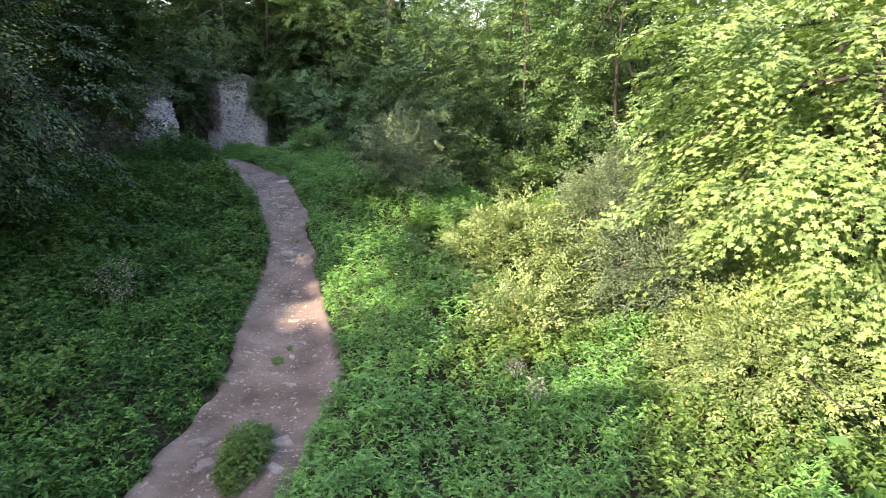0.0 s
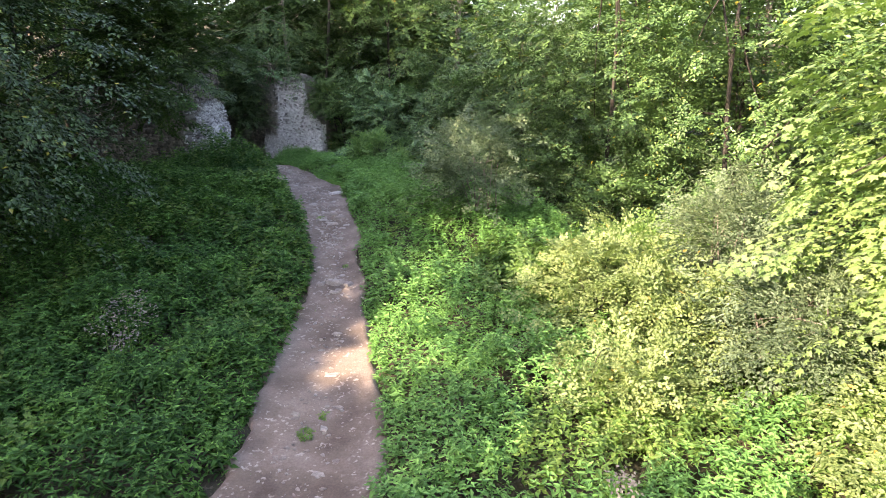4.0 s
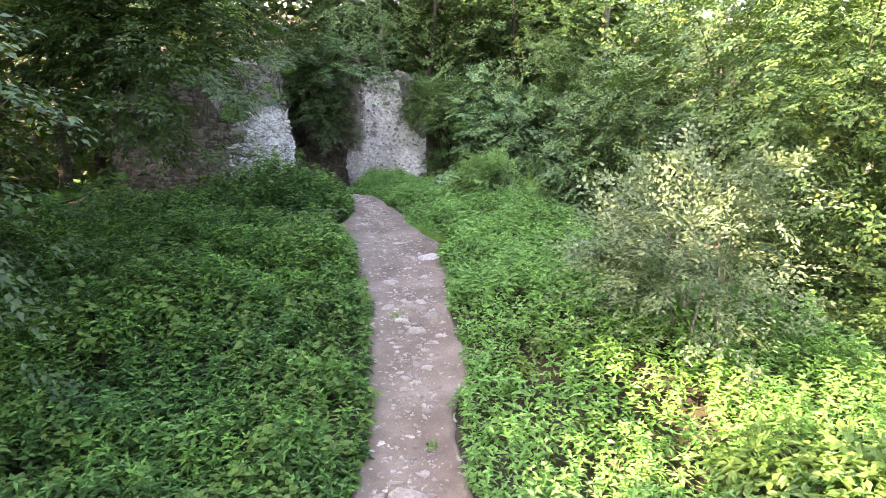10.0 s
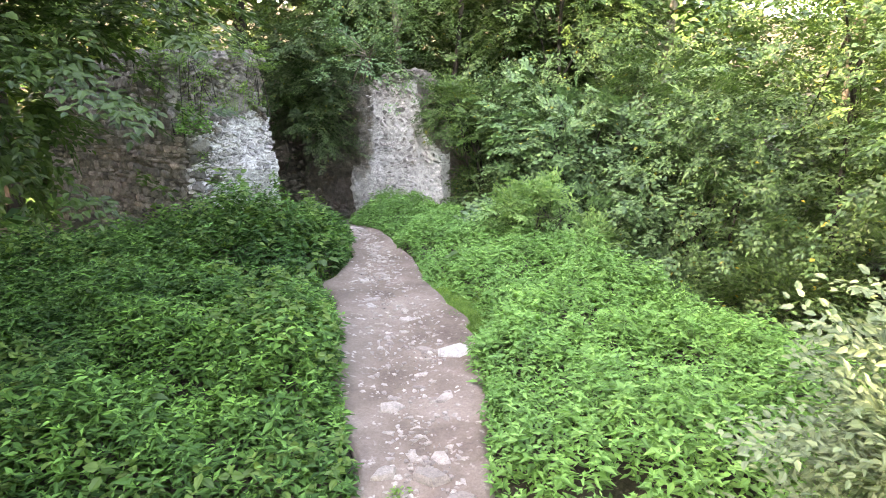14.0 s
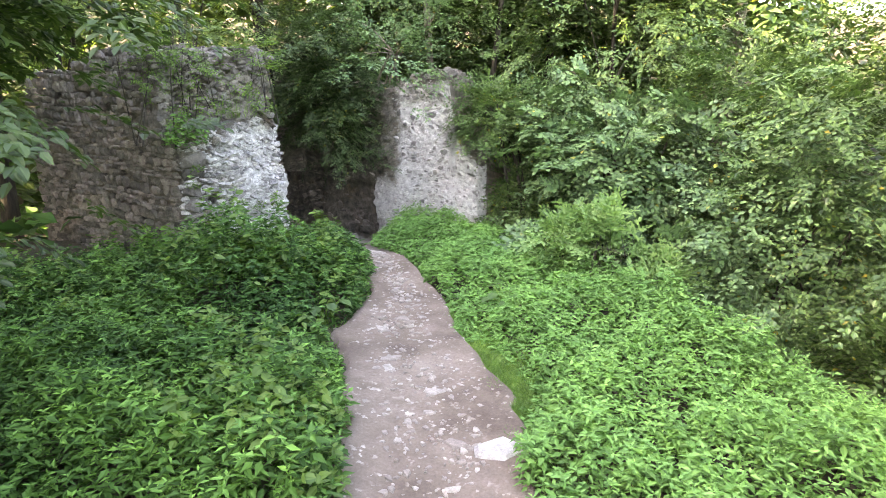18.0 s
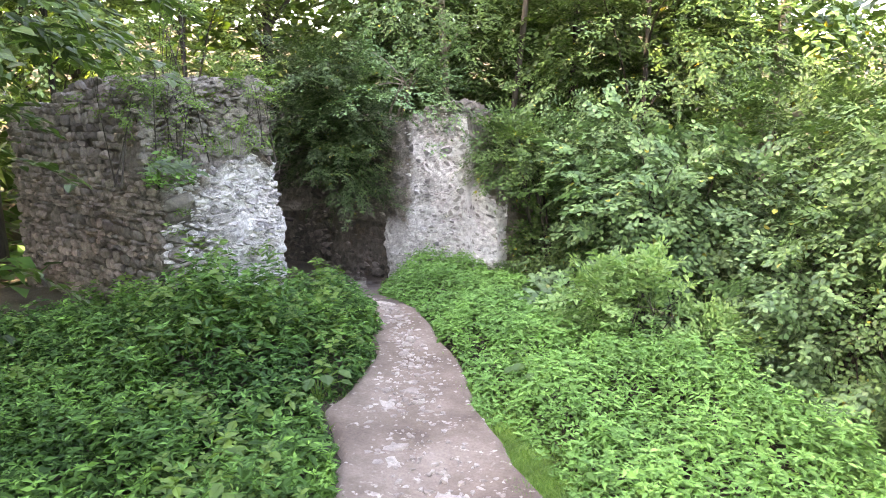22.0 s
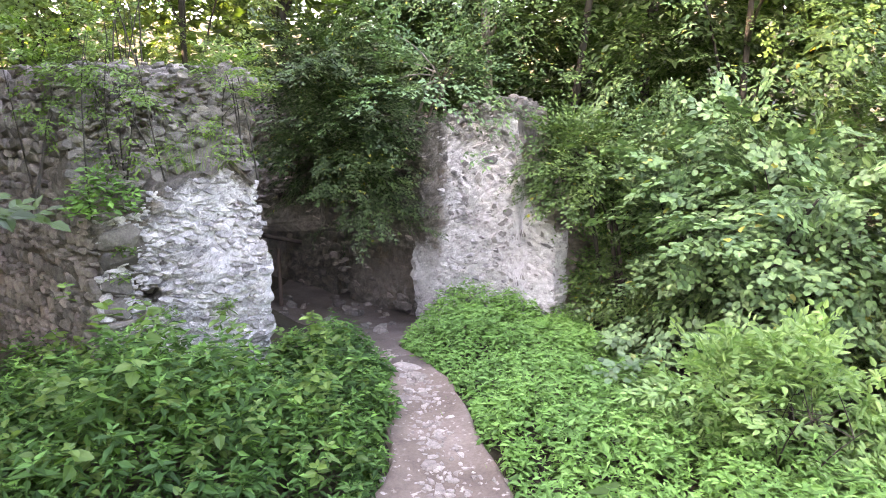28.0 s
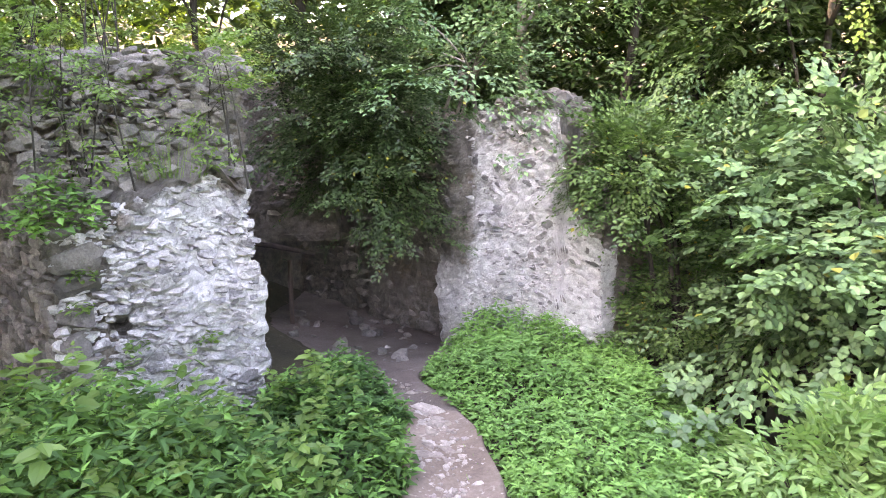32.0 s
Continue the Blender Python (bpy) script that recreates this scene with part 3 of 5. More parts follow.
W2_J, W2_K = (-9.5, 26.98), (-7.08, 26.38)
wall_2 = new("wall_2", wall_mass("wall_2", [W2_J, (-9.03, 26.66), W2_K, (-6.85, 27.9), (-9.2, 28.4)], 1.5, w2_top, w2_age, (0.03, 0.03, 0.08, 0.2, 0.08), seed=9, rows=112, lump=0.085, rough=0.075,
                                 overhang=lambda x, y, z: 0.10 * np.clip((z - 3.3) * 2, 0, 1) * np.clip((-8.95 - x) * 5, 0, 1) * (y < 27.2)))
tagged(wall_2, "tall ruined wall end of whitened rubble masonry", "ruined wall", kind="structure")
wall_3 = new("wall_3", wall_mass("wall_3", [(-13.4, 28.75), (-11.75, 28.2), (-11.72, 28.75), (-11.42, 28.65), (-11.4, 28.05), (-9.2, 27.2), (-8.9, 28.3), (-13.6, 30.2)], 1.0,
                                 lambda x, y: np.interp(x, [-13.5, -11, -9], [5.6, 5.3, 4.6]), None, (0.07, 0.05, 0.05, 0.05, 0.06, 0.2, 0.3, 0.3), seed=15, rows=60, lump=0.08))
tagged(wall_3, "grey stone back wall of the ruin, with a dark slot", "ruined wall", kind="structure")
# masonry over the recess, carried on from the white wall
lintel = new("wall_4", wall_mass("wall_4", [(-10.75, 27.45), (-9.46, 26.93), (-9.1, 27.5), (-10.5, 28.05)], 2.95, lambda x, y: np.interp(x, [-10.8, -10, -9.4], [3.9, 4.5, 4.8]), None, (0.05, 0.1, 0.2, 0.1), seed=21, rows=40, lump=0.08))
tagged(lintel, "stained masonry hanging over a recess", "ruined wall", kind="structure")

vault = new("wall_6", wall_mass("wall_6", [(-13.0, 25.75), (-11.2, 27.05), (-11.5, 27.5), (-13.5, 26.6)], 3.1, lambda x, y: 5.35 + 0 * x, None, (0.06, 0.1, 0.2, 0.2), seed=27, rows=46, lump=0.10))
tagged(vault, "broken grey masonry overhanging the dark recess", "ruined wall", kind="structure")

# unseen wall added to stop light entering the recess from the left
side = new("wall_7", wall_mass("wall_7", [(-14.5, 24.9), (-13.75, 25.2), (-13.3, 28.8), (-14.3, 29.3)], 1.0, lambda x, y: 5.0 + 0 * x, None, (0.2, 0.1, 0.2, 0.2), seed=33, rows=30))
tagged(side, "unseen grey side wall, added to keep light from the recess", "ruined wall", kind="structure")

stones_grey = [stone_mesh("stone", GREYSTONE, i, 4.5) for i in range(9)]
stones_bed = [stone_mesh("stone", GREYSTONE, 40 + i, 12.0, 26) for i in range(9)]
stones_white = [stone_mesh("stone", WHITESTONE, 20 + i, 3.6, 16) for i in range(9)]
rnd = random.Random(4)


def stone_pose(at, along, size, turn=0.0):
    a = Vector((along[0], along[1], 0)).normalized()
    n = Vector((a.y, -a.x, 0))
    m = Matrix(((a.x, n.x, 0, at[0]), (a.y, n.y, 0, at[1]), (0, 0, 1, at[2]), (0, 0, 0, 1)))
    return m @ Matrix.Rotation(turn, 4, "Y") @ Matrix.Rotation(rnd.uniform(-0.12, 0.12), 4, "Z") @ Matrix.Diagonal((*size, 1))


def stone_at(parent, me, at, along, size, turn=0.0):
    """A stone let into a wall: size along, deep, high."""
    return part("stone", me, parent, at=stone_pose(at, along, size, turn))


# rough courses on the dressed outer face; those far from the path are one mesh
span = math.dist(W1_C, W1_L)
dirn = ((W1_L[0] - W1_C[0]) / span, (W1_L[1] - W1_C[1]) / span)
far_stones = []
z = 2.2
while z < 5.45:
    h = rnd.choice((0.05, 0.07, 0.09, 0.11, 0.14)) * rnd.uniform(0.85, 1.15)
    s = rnd.uniform(0, 0.12)
    while s < span:
        l = rnd.uniform(0.08, 0.25) * (0.8 + 2.2 * h)
        x, y = W1_C[0] + dirn[0] * (s + l / 2), W1_C[1] + dirn[1] * (s + l / 2)
        if z + h * 0.7 < float(w1_top(x, y)) + 0.04 and not (s < 0.28 and z > 4.1) and rnd.random() < 0.95:
            m = stone_pose((x, y, z + h / 2 + rnd.uniform(-0.012, 0.012) + 0.03 * math.sin(s * 2.3 + z)), (-dirn[0], -dirn[1]), (l * rnd.uniform(0.96, 1.1), rnd.uniform(0.07, 0.115), h * rnd.uniform(0.85, 1.25)), rnd.uniform(-0.13, 0.13))
            if s < 1.9:
                part("stone", rnd.choice(stones_bed), wall_1, at=m)
            else:
                far_stones.append((rnd.choice(stones_bed), m))
        s += l + 0.008
    z += h + 0.006


def joined_stones(name, stones, mat):
    """Many stones in one mesh, as triangles."""
    vs, fs, o = [], [], 0
    for me, m in stones:
        co = np.array([v.co[:] for v in me.vertices])
        mm = np.array(m)
        vs.append(co @ mm[:3, :3].T + mm[:3, 3])
        fs.append(np.array([f.vertices[:3] for f in me.polygons]) + o)
        o += len(co)
    return mesh_np(name, np.concatenate(vs), np.concatenate(fs), [mat])


part("stonework", joined_stones("stonework", far_stones, GREYBED), wall_1, "rough grey coursed stones")["kind"] = "stuff"


def core_stones(parent, a, b, z0, top, count, inset, meshes, big=0.3, bulge=None):
    """Stones sticking out of the broken core."""
    d = ((b[0] - a[0]), (b[1] - a[1]))
    ln = math.hypot(*d)
    placed = []
    tries = 0
    while len(placed) < count and tries < count * 90:
        tries += 1
        f, zz = rnd.uniform(0.02, 0.98), rnd.uniform(z0, 5.2)
        x, y = a[0] + d[0] * f, a[1] + d[1] * f
        w = rnd.uniform(0.09, big) * rnd.choice((0.6, 0.8, 1.0))
        if zz > float(top(x, y)) - 0.05 or any(abs(f - g) * ln < (w + q) * 0.40 and abs(zz - k) < (w + q) * 0.25 for g, k, q in placed):
            continue
        placed.append((f, zz, w))
        sink = inset + rnd.uniform(0.0, 0.06) - (float(bulge(x, y, zz)) if bulge else 0)
        stone_at(parent, rnd.choice(meshes), (x - d[1] / ln * sink, y + d[0] / ln * sink, zz), d, (w, rnd.uniform(0.12, 0.2), w * rnd.uniform(0.35, 0.7)), rnd.uniform(-0.25, 0.25))


core_stones(wall_1, W1_C, W1_R, 2.2, w1_low, 230, 0.03, stones_white, 0.26, w1_bulge)
core_stones(wall_2, (-9.03, 26.66), W2_K, 2.0, w2_top, 110, 0.06, stones_white, 0.2)
core_stones(wall_3, (-13.2, 28.7), (-9.4, 27.28), 1.6, lambda x, y: 5.0, 90, 0, stones_grey, 0.4)
core_stones(lintel, (-10.7, 27.43), (-9.5, 26.95), 3.0, lambda x, y: np.interp(x, [-10.8, -10, -9.4], [3.9, 4.5, 4.8]), 30, 0, stones_grey, 0.3)


def infill(parent, a, b, z0, top, count, low, high, proud, mat, meshes, bulge=None):
    """Small angular rubble that fills a broken face between the larger stones, as one mesh."""
    d = (b[0] - a[0], b[1] - a[1])
    ln = math.hypot(*d)
    stones = []
    while len(stones) < count:
        f, zz = rnd.uniform(0.0, 1.0), rnd.uniform(z0, 5.6)
        x, y = a[0] + d[0] * f, a[1] + d[1] * f
        if zz < float(top(x, y)) - 0.03:
            w = rnd.uniform(low, high)
            sink = rnd.uniform(0.03, 0.055) - proud - (float(bulge(x, y, zz)) if bulge else 0)
            stones.append((rnd.choice(meshes), stone_pose((x - d[1] / ln * sink, y + d[0] / ln * sink, zz), d, (w, rnd.uniform(0.7, 1.1) * max(0.06, min(w, 0.12)), w * rnd.uniform(0.3, 0.75)), rnd.uniform(-0.35, 0.35))))
    part("rubble", joined_stones("rubble", stones, mat), parent, "small angular rubble set in mortar")["kind"] = "stuff"


infill(wall_1, W1_C, W1_R, 2.2, w1_low, 560, 0.06, 0.16, 0.016, WHITEBED, stones_white, w1_bulge)
infill(wall_1, W1_C, W1_R, 2.2, w1_low, 900, 0.025, 0.06, 0.03, WHITEBED, stones_white, w1_bulge)
infill(wall_2, (-9.03, 26.66), W2_K, 2.1, w2_top, 190, 0.05, 0.15, 0.0, WHITEBED, stones_white)
infill(wall_2, (-9.03, 26.66), W2_K, 2.1, w2_top, 500, 0.025, 0.06, 0.02, WHITEBED, stones_white)
infill(wall_5, UP_A, UP_B, 4.4, lambda x, y: 5.5, 260, 0.06, 0.2, 0.01, GREYBED, stones_grey)
infill(wall_3, (-13.2, 28.7), (-9.4, 27.28), 1.7, lambda x, y: 4.9, 260, 0.08, 0.26, 0.0, GREYBED, stones_grey)
# stones left standing along the broken top
cap = []
for i in range(150):
    f, g = rnd.uniform(-0.1, 1.05), rnd.uniform(0.5, 2.6)
    x, y = W1_C[0] + (W1_R[0] - W1_C[0]) * f + ux * g, W1_C[1] + (W1_R[1] - W1_C[1]) * f + uy * g
    w = rnd.uniform(0.09, 0.26)
    cap.append((rnd.choice(stones_grey), stone_pose((x, y, float(w1_top(x, y)) + 0.02), (1, rnd.uniform(-1, 1)), (w, w * 0.8, w * rnd.uniform(0.4, 0.7)), rnd.uniform(-0.3, 0.3))))
part("rubble", joined_stones("rubble", cap, GREYBED), wall_5, "loose stones on the broken top")["kind"] = "stuff"
cap = []
for i in range(170):
    f, g = rnd.uniform(0.0, 1.0), rnd.uniform(0.0, 1.3)
    x, y = W2_J[0] + (W2_K[0] - W2_J[0]) * f, W2_J[1] + (W2_K[1] - W2_J[1]) * f + g
    w = rnd.uniform(0.1, 0.28)
    cap.append((rnd.choice(stones_grey), stone_pose((x, y, float(w2_top(x, y)) + 0.0), (1, rnd.uniform(-1, 1)), (w, w * 0.8, w * rnd.uniform(0.4, 0.75)), rnd.uniform(-0.3, 0.3))))
part("rubble", joined_stones("rubble", cap, GREYBED), wall_2, "loose stones on the broken top")["kind"] = "stuff"
# larger dressed blocks up the corner
quoin_z = 2.3
while quoin_z < 4.05:
    h = rnd.uniform(0.08, 0.24)
    w = rnd.uniform(0.18, 0.42)
    stone_at(wall_1, rnd.choice(stones_bed), (W1_C[0] + 0.58 * w * 0.45, W1_C[1] + 0.81 * w * 0.45 + 0.02, quoin_z + h / 2), (W1_R[0] - W1_C[0], W1_R[1] - W1_C[1]), (w, 0.16, h * 0.95), rnd.uniform(-0.12, 0.12))
    quoin_z += h + 0.012
# the wall's upper part, set back behind the ledge
core_stones(wall_5, UP_A, UP_B, 4.5, lambda x, y: 5.35, 140, 0.035, stones_grey, 0.22)
core_stones(vault, (-13.0, 25.75), (-11.05, 27.15), 3.1, lambda x, y: 5.3, 70, 0, stones_grey, 0.34)
# loose stones on the ledge and on the floor of the recess
for i in range(26):
    f, g = rnd.uniform(0, 1), rnd.uniform(0.1, 0.45)
    x, y = W1_C[0] + (W1_R[0] - W1_C[0]) * f + ux * g, W1_C[1] + (W1_R[1] - W1_C[1]) * f + uy * g
    w = rnd.uniform(0.08, 0.24)
    stone_at(wall_1, rnd.choice(stones_grey), (x, y, float(w1_low(x, y)) + 0.02), (1, rnd.uniform(-1, 1)), (w, w * 0.8, w * 0.55), rnd.uniform(-0.4, 0.4))


# ---- stones of the path ----
slabs = [slab_mesh("path_stone", PATHSTONE, 40 + i, 4 + i % 3) for i in range(9)]
rnd = random.Random(12)


pale_slab = slab_mesh("path_stone", stone_mat("pale_limestone", (0.56, 0.545, 0.53), (0.6, 0.585, 0.57), (0.64, 0.625, 0.61), (0.5, 0.475, 0.45), 0.2), 61, 5)


def path_stone(x, y, w, l, th, turn, lift=0.0):
    zz = float(np.interp(y, PROFILE_Y, PROFILE_Z)) + th * 0.12 + lift
    return part("path_stone", rnd.choice(slabs), path, at=pose(x, y, zz, rnd.uniform(-4, 4), rnd.uniform(-4, 4), turn) @ Matrix.Diagonal((w, l, th, 1)))


for x, y, w, l, th, turn in ((-4.28, 17.05, 0.40, 0.28, 0.09, 5), (-3.98, 16.85, 0.34, 0.26, 0.08, 40), (-4.62, 16.98, 0.26, 0.18, 0.09, 60), (-4.1, 16.55, 0.30, 0.20, 0.06, 15),
                             (-3.36, 13.98, 0.36, 0.22, 0.13, 10), (-3.62, 13.9, 0.26, 0.18, 0.09, 70), (-3.1, 13.95, 0.28, 0.2, 0.07, 110), (-3.05, 7.3, 0.50, 0.22, 0.10, 30), (-2.8, 6.84, 0.42, 0.26, 0.10, 60),
                             (-2.0, 7.3, 0.34, 0.5, 0.10, 80), (-1.95, 6.8, 0.26, 0.3, 0.08, 20), (-7.05, 22.45, 0.2, 0.26, 0.05, 0), (-6.45, 22.45, 0.16, 0.22, 0.05, 30), (-8.2, 24.28, 0.34, 0.2, 0.07, 10),
                             (-7.95, 24.0, 0.22, 0.18, 0.05, 40), (-4.95, 17.9, 0.3, 0.2, 0.06, 25), (-4.5, 18.2, 0.24, 0.2, 0.05, 75)):
    path_stone(x, y, w, l, th, turn)
part("path_stone", pale_slab, path, "large pale flat stone", pose(-4.67, 19.12, 2.14, 2, -3, 20) @ Matrix.Diagonal((0.5, 0.38, 0.09, 1)))
for i in range(280):
    yy = rnd.choice((rnd.uniform(6, 13), rnd.uniform(13, 17.5), rnd.uniform(15, 24.5), rnd.uniform(19, 24.5)))
    f = min(max(rnd.gauss(0.52, 0.27), 0.02), 0.98)
    w = rnd.choice((0.05, 0.07, 0.09, 0.12, 0.16, 0.21)) * rnd.uniform(0.8, 1.3)
    path_stone(float(left_edge(yy)) * (1 - f) + float(right_edge(yy)) * f, yy, w, w * rnd.uniform(0.4, 0.8), rnd.uniform(0.022, 0.04), rnd.uniform(-50, 50), -0.004)
gravel_base = slab_mesh("gravel", PATHSTONE, 71, 5)
gv = np.array([v.co[:] for v in gravel_base.vertices])
gf = np.array([[p.vertices[0], p.vertices[k], p.vertices[k + 1]] for p in gravel_base.polygons for k in range(1, len(p.vertices) - 1)])
rg = np.random.default_rng(5)
n = 2600
yy = np.where(rg.uniform(0, 1, n) < 0.5, rg.uniform(5, 25, n), rg.uniform(15, 24, n))
xx = left_edge(yy) + (right_edge(yy) - left_edge(yy)) * rg.uniform(0.02, 0.98, n)
ww = 0.025 + 0.08 * rg.uniform(0, 1, n) ** 2
ca, sa = np.cos(rg.uniform(0, 6.28, n)), np.sin(rg.uniform(0, 6.28, n))
vv = np.stack([xx[:, None] + ww[:, None] * (gv[None, :, 0] * ca[:, None] - gv[None, :, 1] * 0.7 * sa[:, None]), yy[:, None] + ww[:, None] * (gv[None, :, 0] * sa[:, None] + gv[None, :, 1] * 0.7 * ca[:, None]),
               np.interp(yy, PROFILE_Y, PROFILE_Z)[:, None] + 0.4 * ww[:, None] * gv[None, :, 2]], -1).reshape(-1, 3)
ff = (gf[None] + (np.arange(n) * len(gv))[:, None, None]).reshape(-1, 3)
gravel = new("gravel", mesh_np("gravel", vv, ff, [PATHGRIT]))
tagged(gravel, "loose pale limestone gravel strewn on the footpath", "gravel", kind="stuff")
for i in range(64):
    yy = rnd.uniform(25.0, 27.8)
    f = rnd.uniform(0.1, 0.9)
    x = float(left_edge(yy)) * (1 - f) + float(right_edge(yy)) * f
    w = rnd.uniform(0.05, 0.16) if i % 4 else rnd.uniform(0.16, 0.26)
    rock = new("rubble_rock", rnd.choice(stones_grey))
    rock.matrix_basis = pose(x, yy, float(np.interp(yy, PROFILE_Y, PROFILE_Z)) + w * 0.18, rnd.uniform(-15, 15), rnd.uniform(-15, 15), rnd.uniform(0, 360)) @ Matrix.Diagonal((w, w * 0.8, w * 0.6, 1))
    tagged(rock, "fallen grey stone lying on the bare floor of the ruin", "rock", "fallen rocks")


def tube(points, radii, sides=7):
    """Vertices and faces of a tapered tube through points."""
    pts, r = np.asarray(points, float), np.asarray(radii, float)
    tang = unit(np.gradient(pts, axis=0))
    ref = np.where(np.abs(tang[:, 2:3]) > 0.9, np.array([[1.0, 0, 0]]), np.array([[0, 0, 1.0]]))
    a = unit(np.cross(tang, ref))
    b = np.cross(tang, a)
    th = np.linspace(0, 2 * np.pi, sides, endpoint=False)
    v = pts[:, None, :] + r[:, None, None] * (a[:, None, :] * np.cos(th)[None, :, None] + b[:, None, :] * np.sin(th)[None, :, None])
    i = np.arange(len(pts) - 1)[:, None] * sides + np.arange(sides)[None, :]
    j = np.arange(len(pts) - 1)[:, None] * sides + (np.arange(sides)[None, :] + 1) % sides
    return v.reshape(-1, 3), np.stack([i, j, j + sides, i + sides], -1).reshape(-1, 4)


def join(chunks):
    vs, fs, o = [], [], 0
    for v, f in chunks:
        vs.append(v)
        fs.append(f + o)
        o += len(v)
    return np.concatenate(vs), np.concatenate(fs)


v, f = tube([(-11.85, 26.65, 1.55), (-11.85, 26.65, 2.2), (-11.85, 26.65, 2.8)], [0.035, 0.035, 0.033], 10)
post = new("post", mesh_np("post", v, f, [IRON], True))
tagged(post, "rusty brown iron post standing in the ruin", "post")
v, f = tube([(-12.4, 26.05, 3.16), (-11.95, 26.4, 3.06), (-11.45, 26.75, 2.92)], [0.045, 0.04, 0.035], 8)
beam = new("timber_beam", mesh_np("timber_beam", v, f, [TIMBER], True))
tagged(beam, "dark old timber beam leaning across the recess", "beam")


# ---- plants ----
rg = np.random.default_rng(21)


def spray_template(count, seed, fan=0.9, flat=0.22):
    """A flat leafy spray 1 m long: leaf places, ways and normals along a twig and its side twigs."""
    r = np.random.default_rng(seed)
    twigs = [((0, 0), (1, 0), 1.0)]
    for k in range(5):
        s = 0.12 + 0.17 * k
        side = 1 if k % 2 else -1
        ang = side * r.uniform(0.6, 1.0)
        twigs.append(((s, 0), (math.cos(ang), math.sin(ang) * fan), r.uniform(0.35, 0.6) * (1.05 - 0.6 * s)))
    total = sum(t[2] for t in twigs)
    P, W = [], []
    for o, d, l in twigs:
        m = max(3, int(round(count * l / total)))
        for i in range(m):
            q = (i + 0.7) / m
            a = math.atan2(d[1], d[0]) + (1 if i % 2 else -1) * r.uniform(0.5, 1.0) * (1 - 0.7 * (i == m - 1))
            P.append((o[0] + d[0] * l * q, o[1] + d[1] * l * q, r.uniform(-0.05, 0.05) - 0.22 * (o[0] + d[0] * l * q) ** 2))
            W.append((math.cos(a), math.sin(a), r.uniform(-0.35, 0.05)))
    P, W = np.array(P), unit(np.array(W))
    N = unit(np.column_stack([r.normal(0, flat, len(P)), r.normal(0, flat, len(P)), np.ones(len(P))]))
    return P, W, N


def foliage(origins, ways, sizes, leaf, width, shape, count=34, seed=1, flat=0.25, droop=0.15, jitter=0.2, face=0.75):
    """Leafy sprays at the origins, each pointing its way, joined to one set of vertices and faces."""
    r = np.random.default_rng(seed)
    vs, fs, off = [], [], 0
    ways = unit(ways)
    templates = [spray_template(count, 100 + seed + k, 0.9, flat) for k in range(5)]
    pick = r.integers(0, 5, len(origins))
    for k in range(5):
        sel = np.nonzero(pick == k)[0]
        if not len(sel):
            continue
        P, W, N = templates[k]
        a = unit(ways[sel] + np.column_stack([r.normal(0, jitter, len(sel)), r.normal(0, jitter, len(sel)), r.normal(-droop, jitter, len(sel))]))
        up = unit(np.column_stack([r.normal(0, 0.22, len(sel)), r.normal(0, 0.22, len(sel)), np.ones(len(sel))]) + face * ways[sel])
        b = unit(np.cross(up, a))
        c = np.cross(a, b)
        M = np.stack([a, b, c], 1)
        s = np.asarray(sizes)[sel][:, None, None]
        base = origins[sel][:, None, :] + np.einsum("lk,skj->slj", P, M) * s
        way = np.einsum("lk,skj->slj", W, M)
        nor = np.einsum("lk,skj->slj", N, M)
        n = base.shape[0] * base.shape[1]
        ln = leaf * r.uniform(0.65, 1.15, n)
        v, f = leaves(base.reshape(-1, 3), way.reshape(-1, 3) + r.normal(0, 0.12, (n, 3)), nor.reshape(-1, 3) + r.normal(0, 0.13, (n, 3)), ln, ln * width * r.uniform(0.85, 1.1, n), shape)
        vs.append(v)
        fs.append(f + off)
        off += len(v)
    return np.concatenate(vs), np.concatenate(fs)


def crown_points(n, centre, radii, seed, shell=0.45, lumps=0.35, layers=0.0, gaps=0.3):
    """Places on and under the skin of an uneven crown, gathered on its branches with hollows between, and the way out from its middle."""
    r = np.random.default_rng(seed)
    each = 11
    m = int(n / each * 2.2) + 8
    d = unit(r.normal(0, 1, (m, 3)))
    d[:, 2] = np.where(d[:, 2] < -0.75, -d[:, 2], d[:, 2])
    az, el = np.arctan2(d[:, 1], d[:, 0]), d[:, 2]
    lump = 1 + lumps * 2 * (fbm(az * 1.3 + seed, el * 2.6 + seed, seed) - 0.5)
    hole = value_noise(az * 2.3 + 5, el * 4.5, seed + 3)
    keep = (hole > gaps) | (r.uniform(0, 1, m) < 0.25)
    d, q = d[keep], (r.uniform(0, 1, m) ** shell * lump)[keep]
    k = max(6, n // each)
    d, q = d[:k], q[:k]
    p = d * q[:, None] * np.asarray(radii)
    if layers:
        p[:, 2] = np.round(p[:, 2] / layers + r.normal(0, 0.16, len(p))) * layers
    size = 0.10 + 0.13 * min(radii[0], radii[2])
    pick = np.repeat(np.arange(len(d)), each)
    step = r.normal(0, 1, (len(pick), 3)) * np.array([size, size, size * 0.42])
    out = (d * np.array([1, 1, 0.45]))[pick] + 0.5 * step / size * np.array([1, 1, 0.4])
    step[:, 2] -= 0.35 * np.hypot(step[:, 0], step[:, 1]) ** 2 / size          # branches bow at their ends
    return p[pick] + step + np.asarray(centre), out


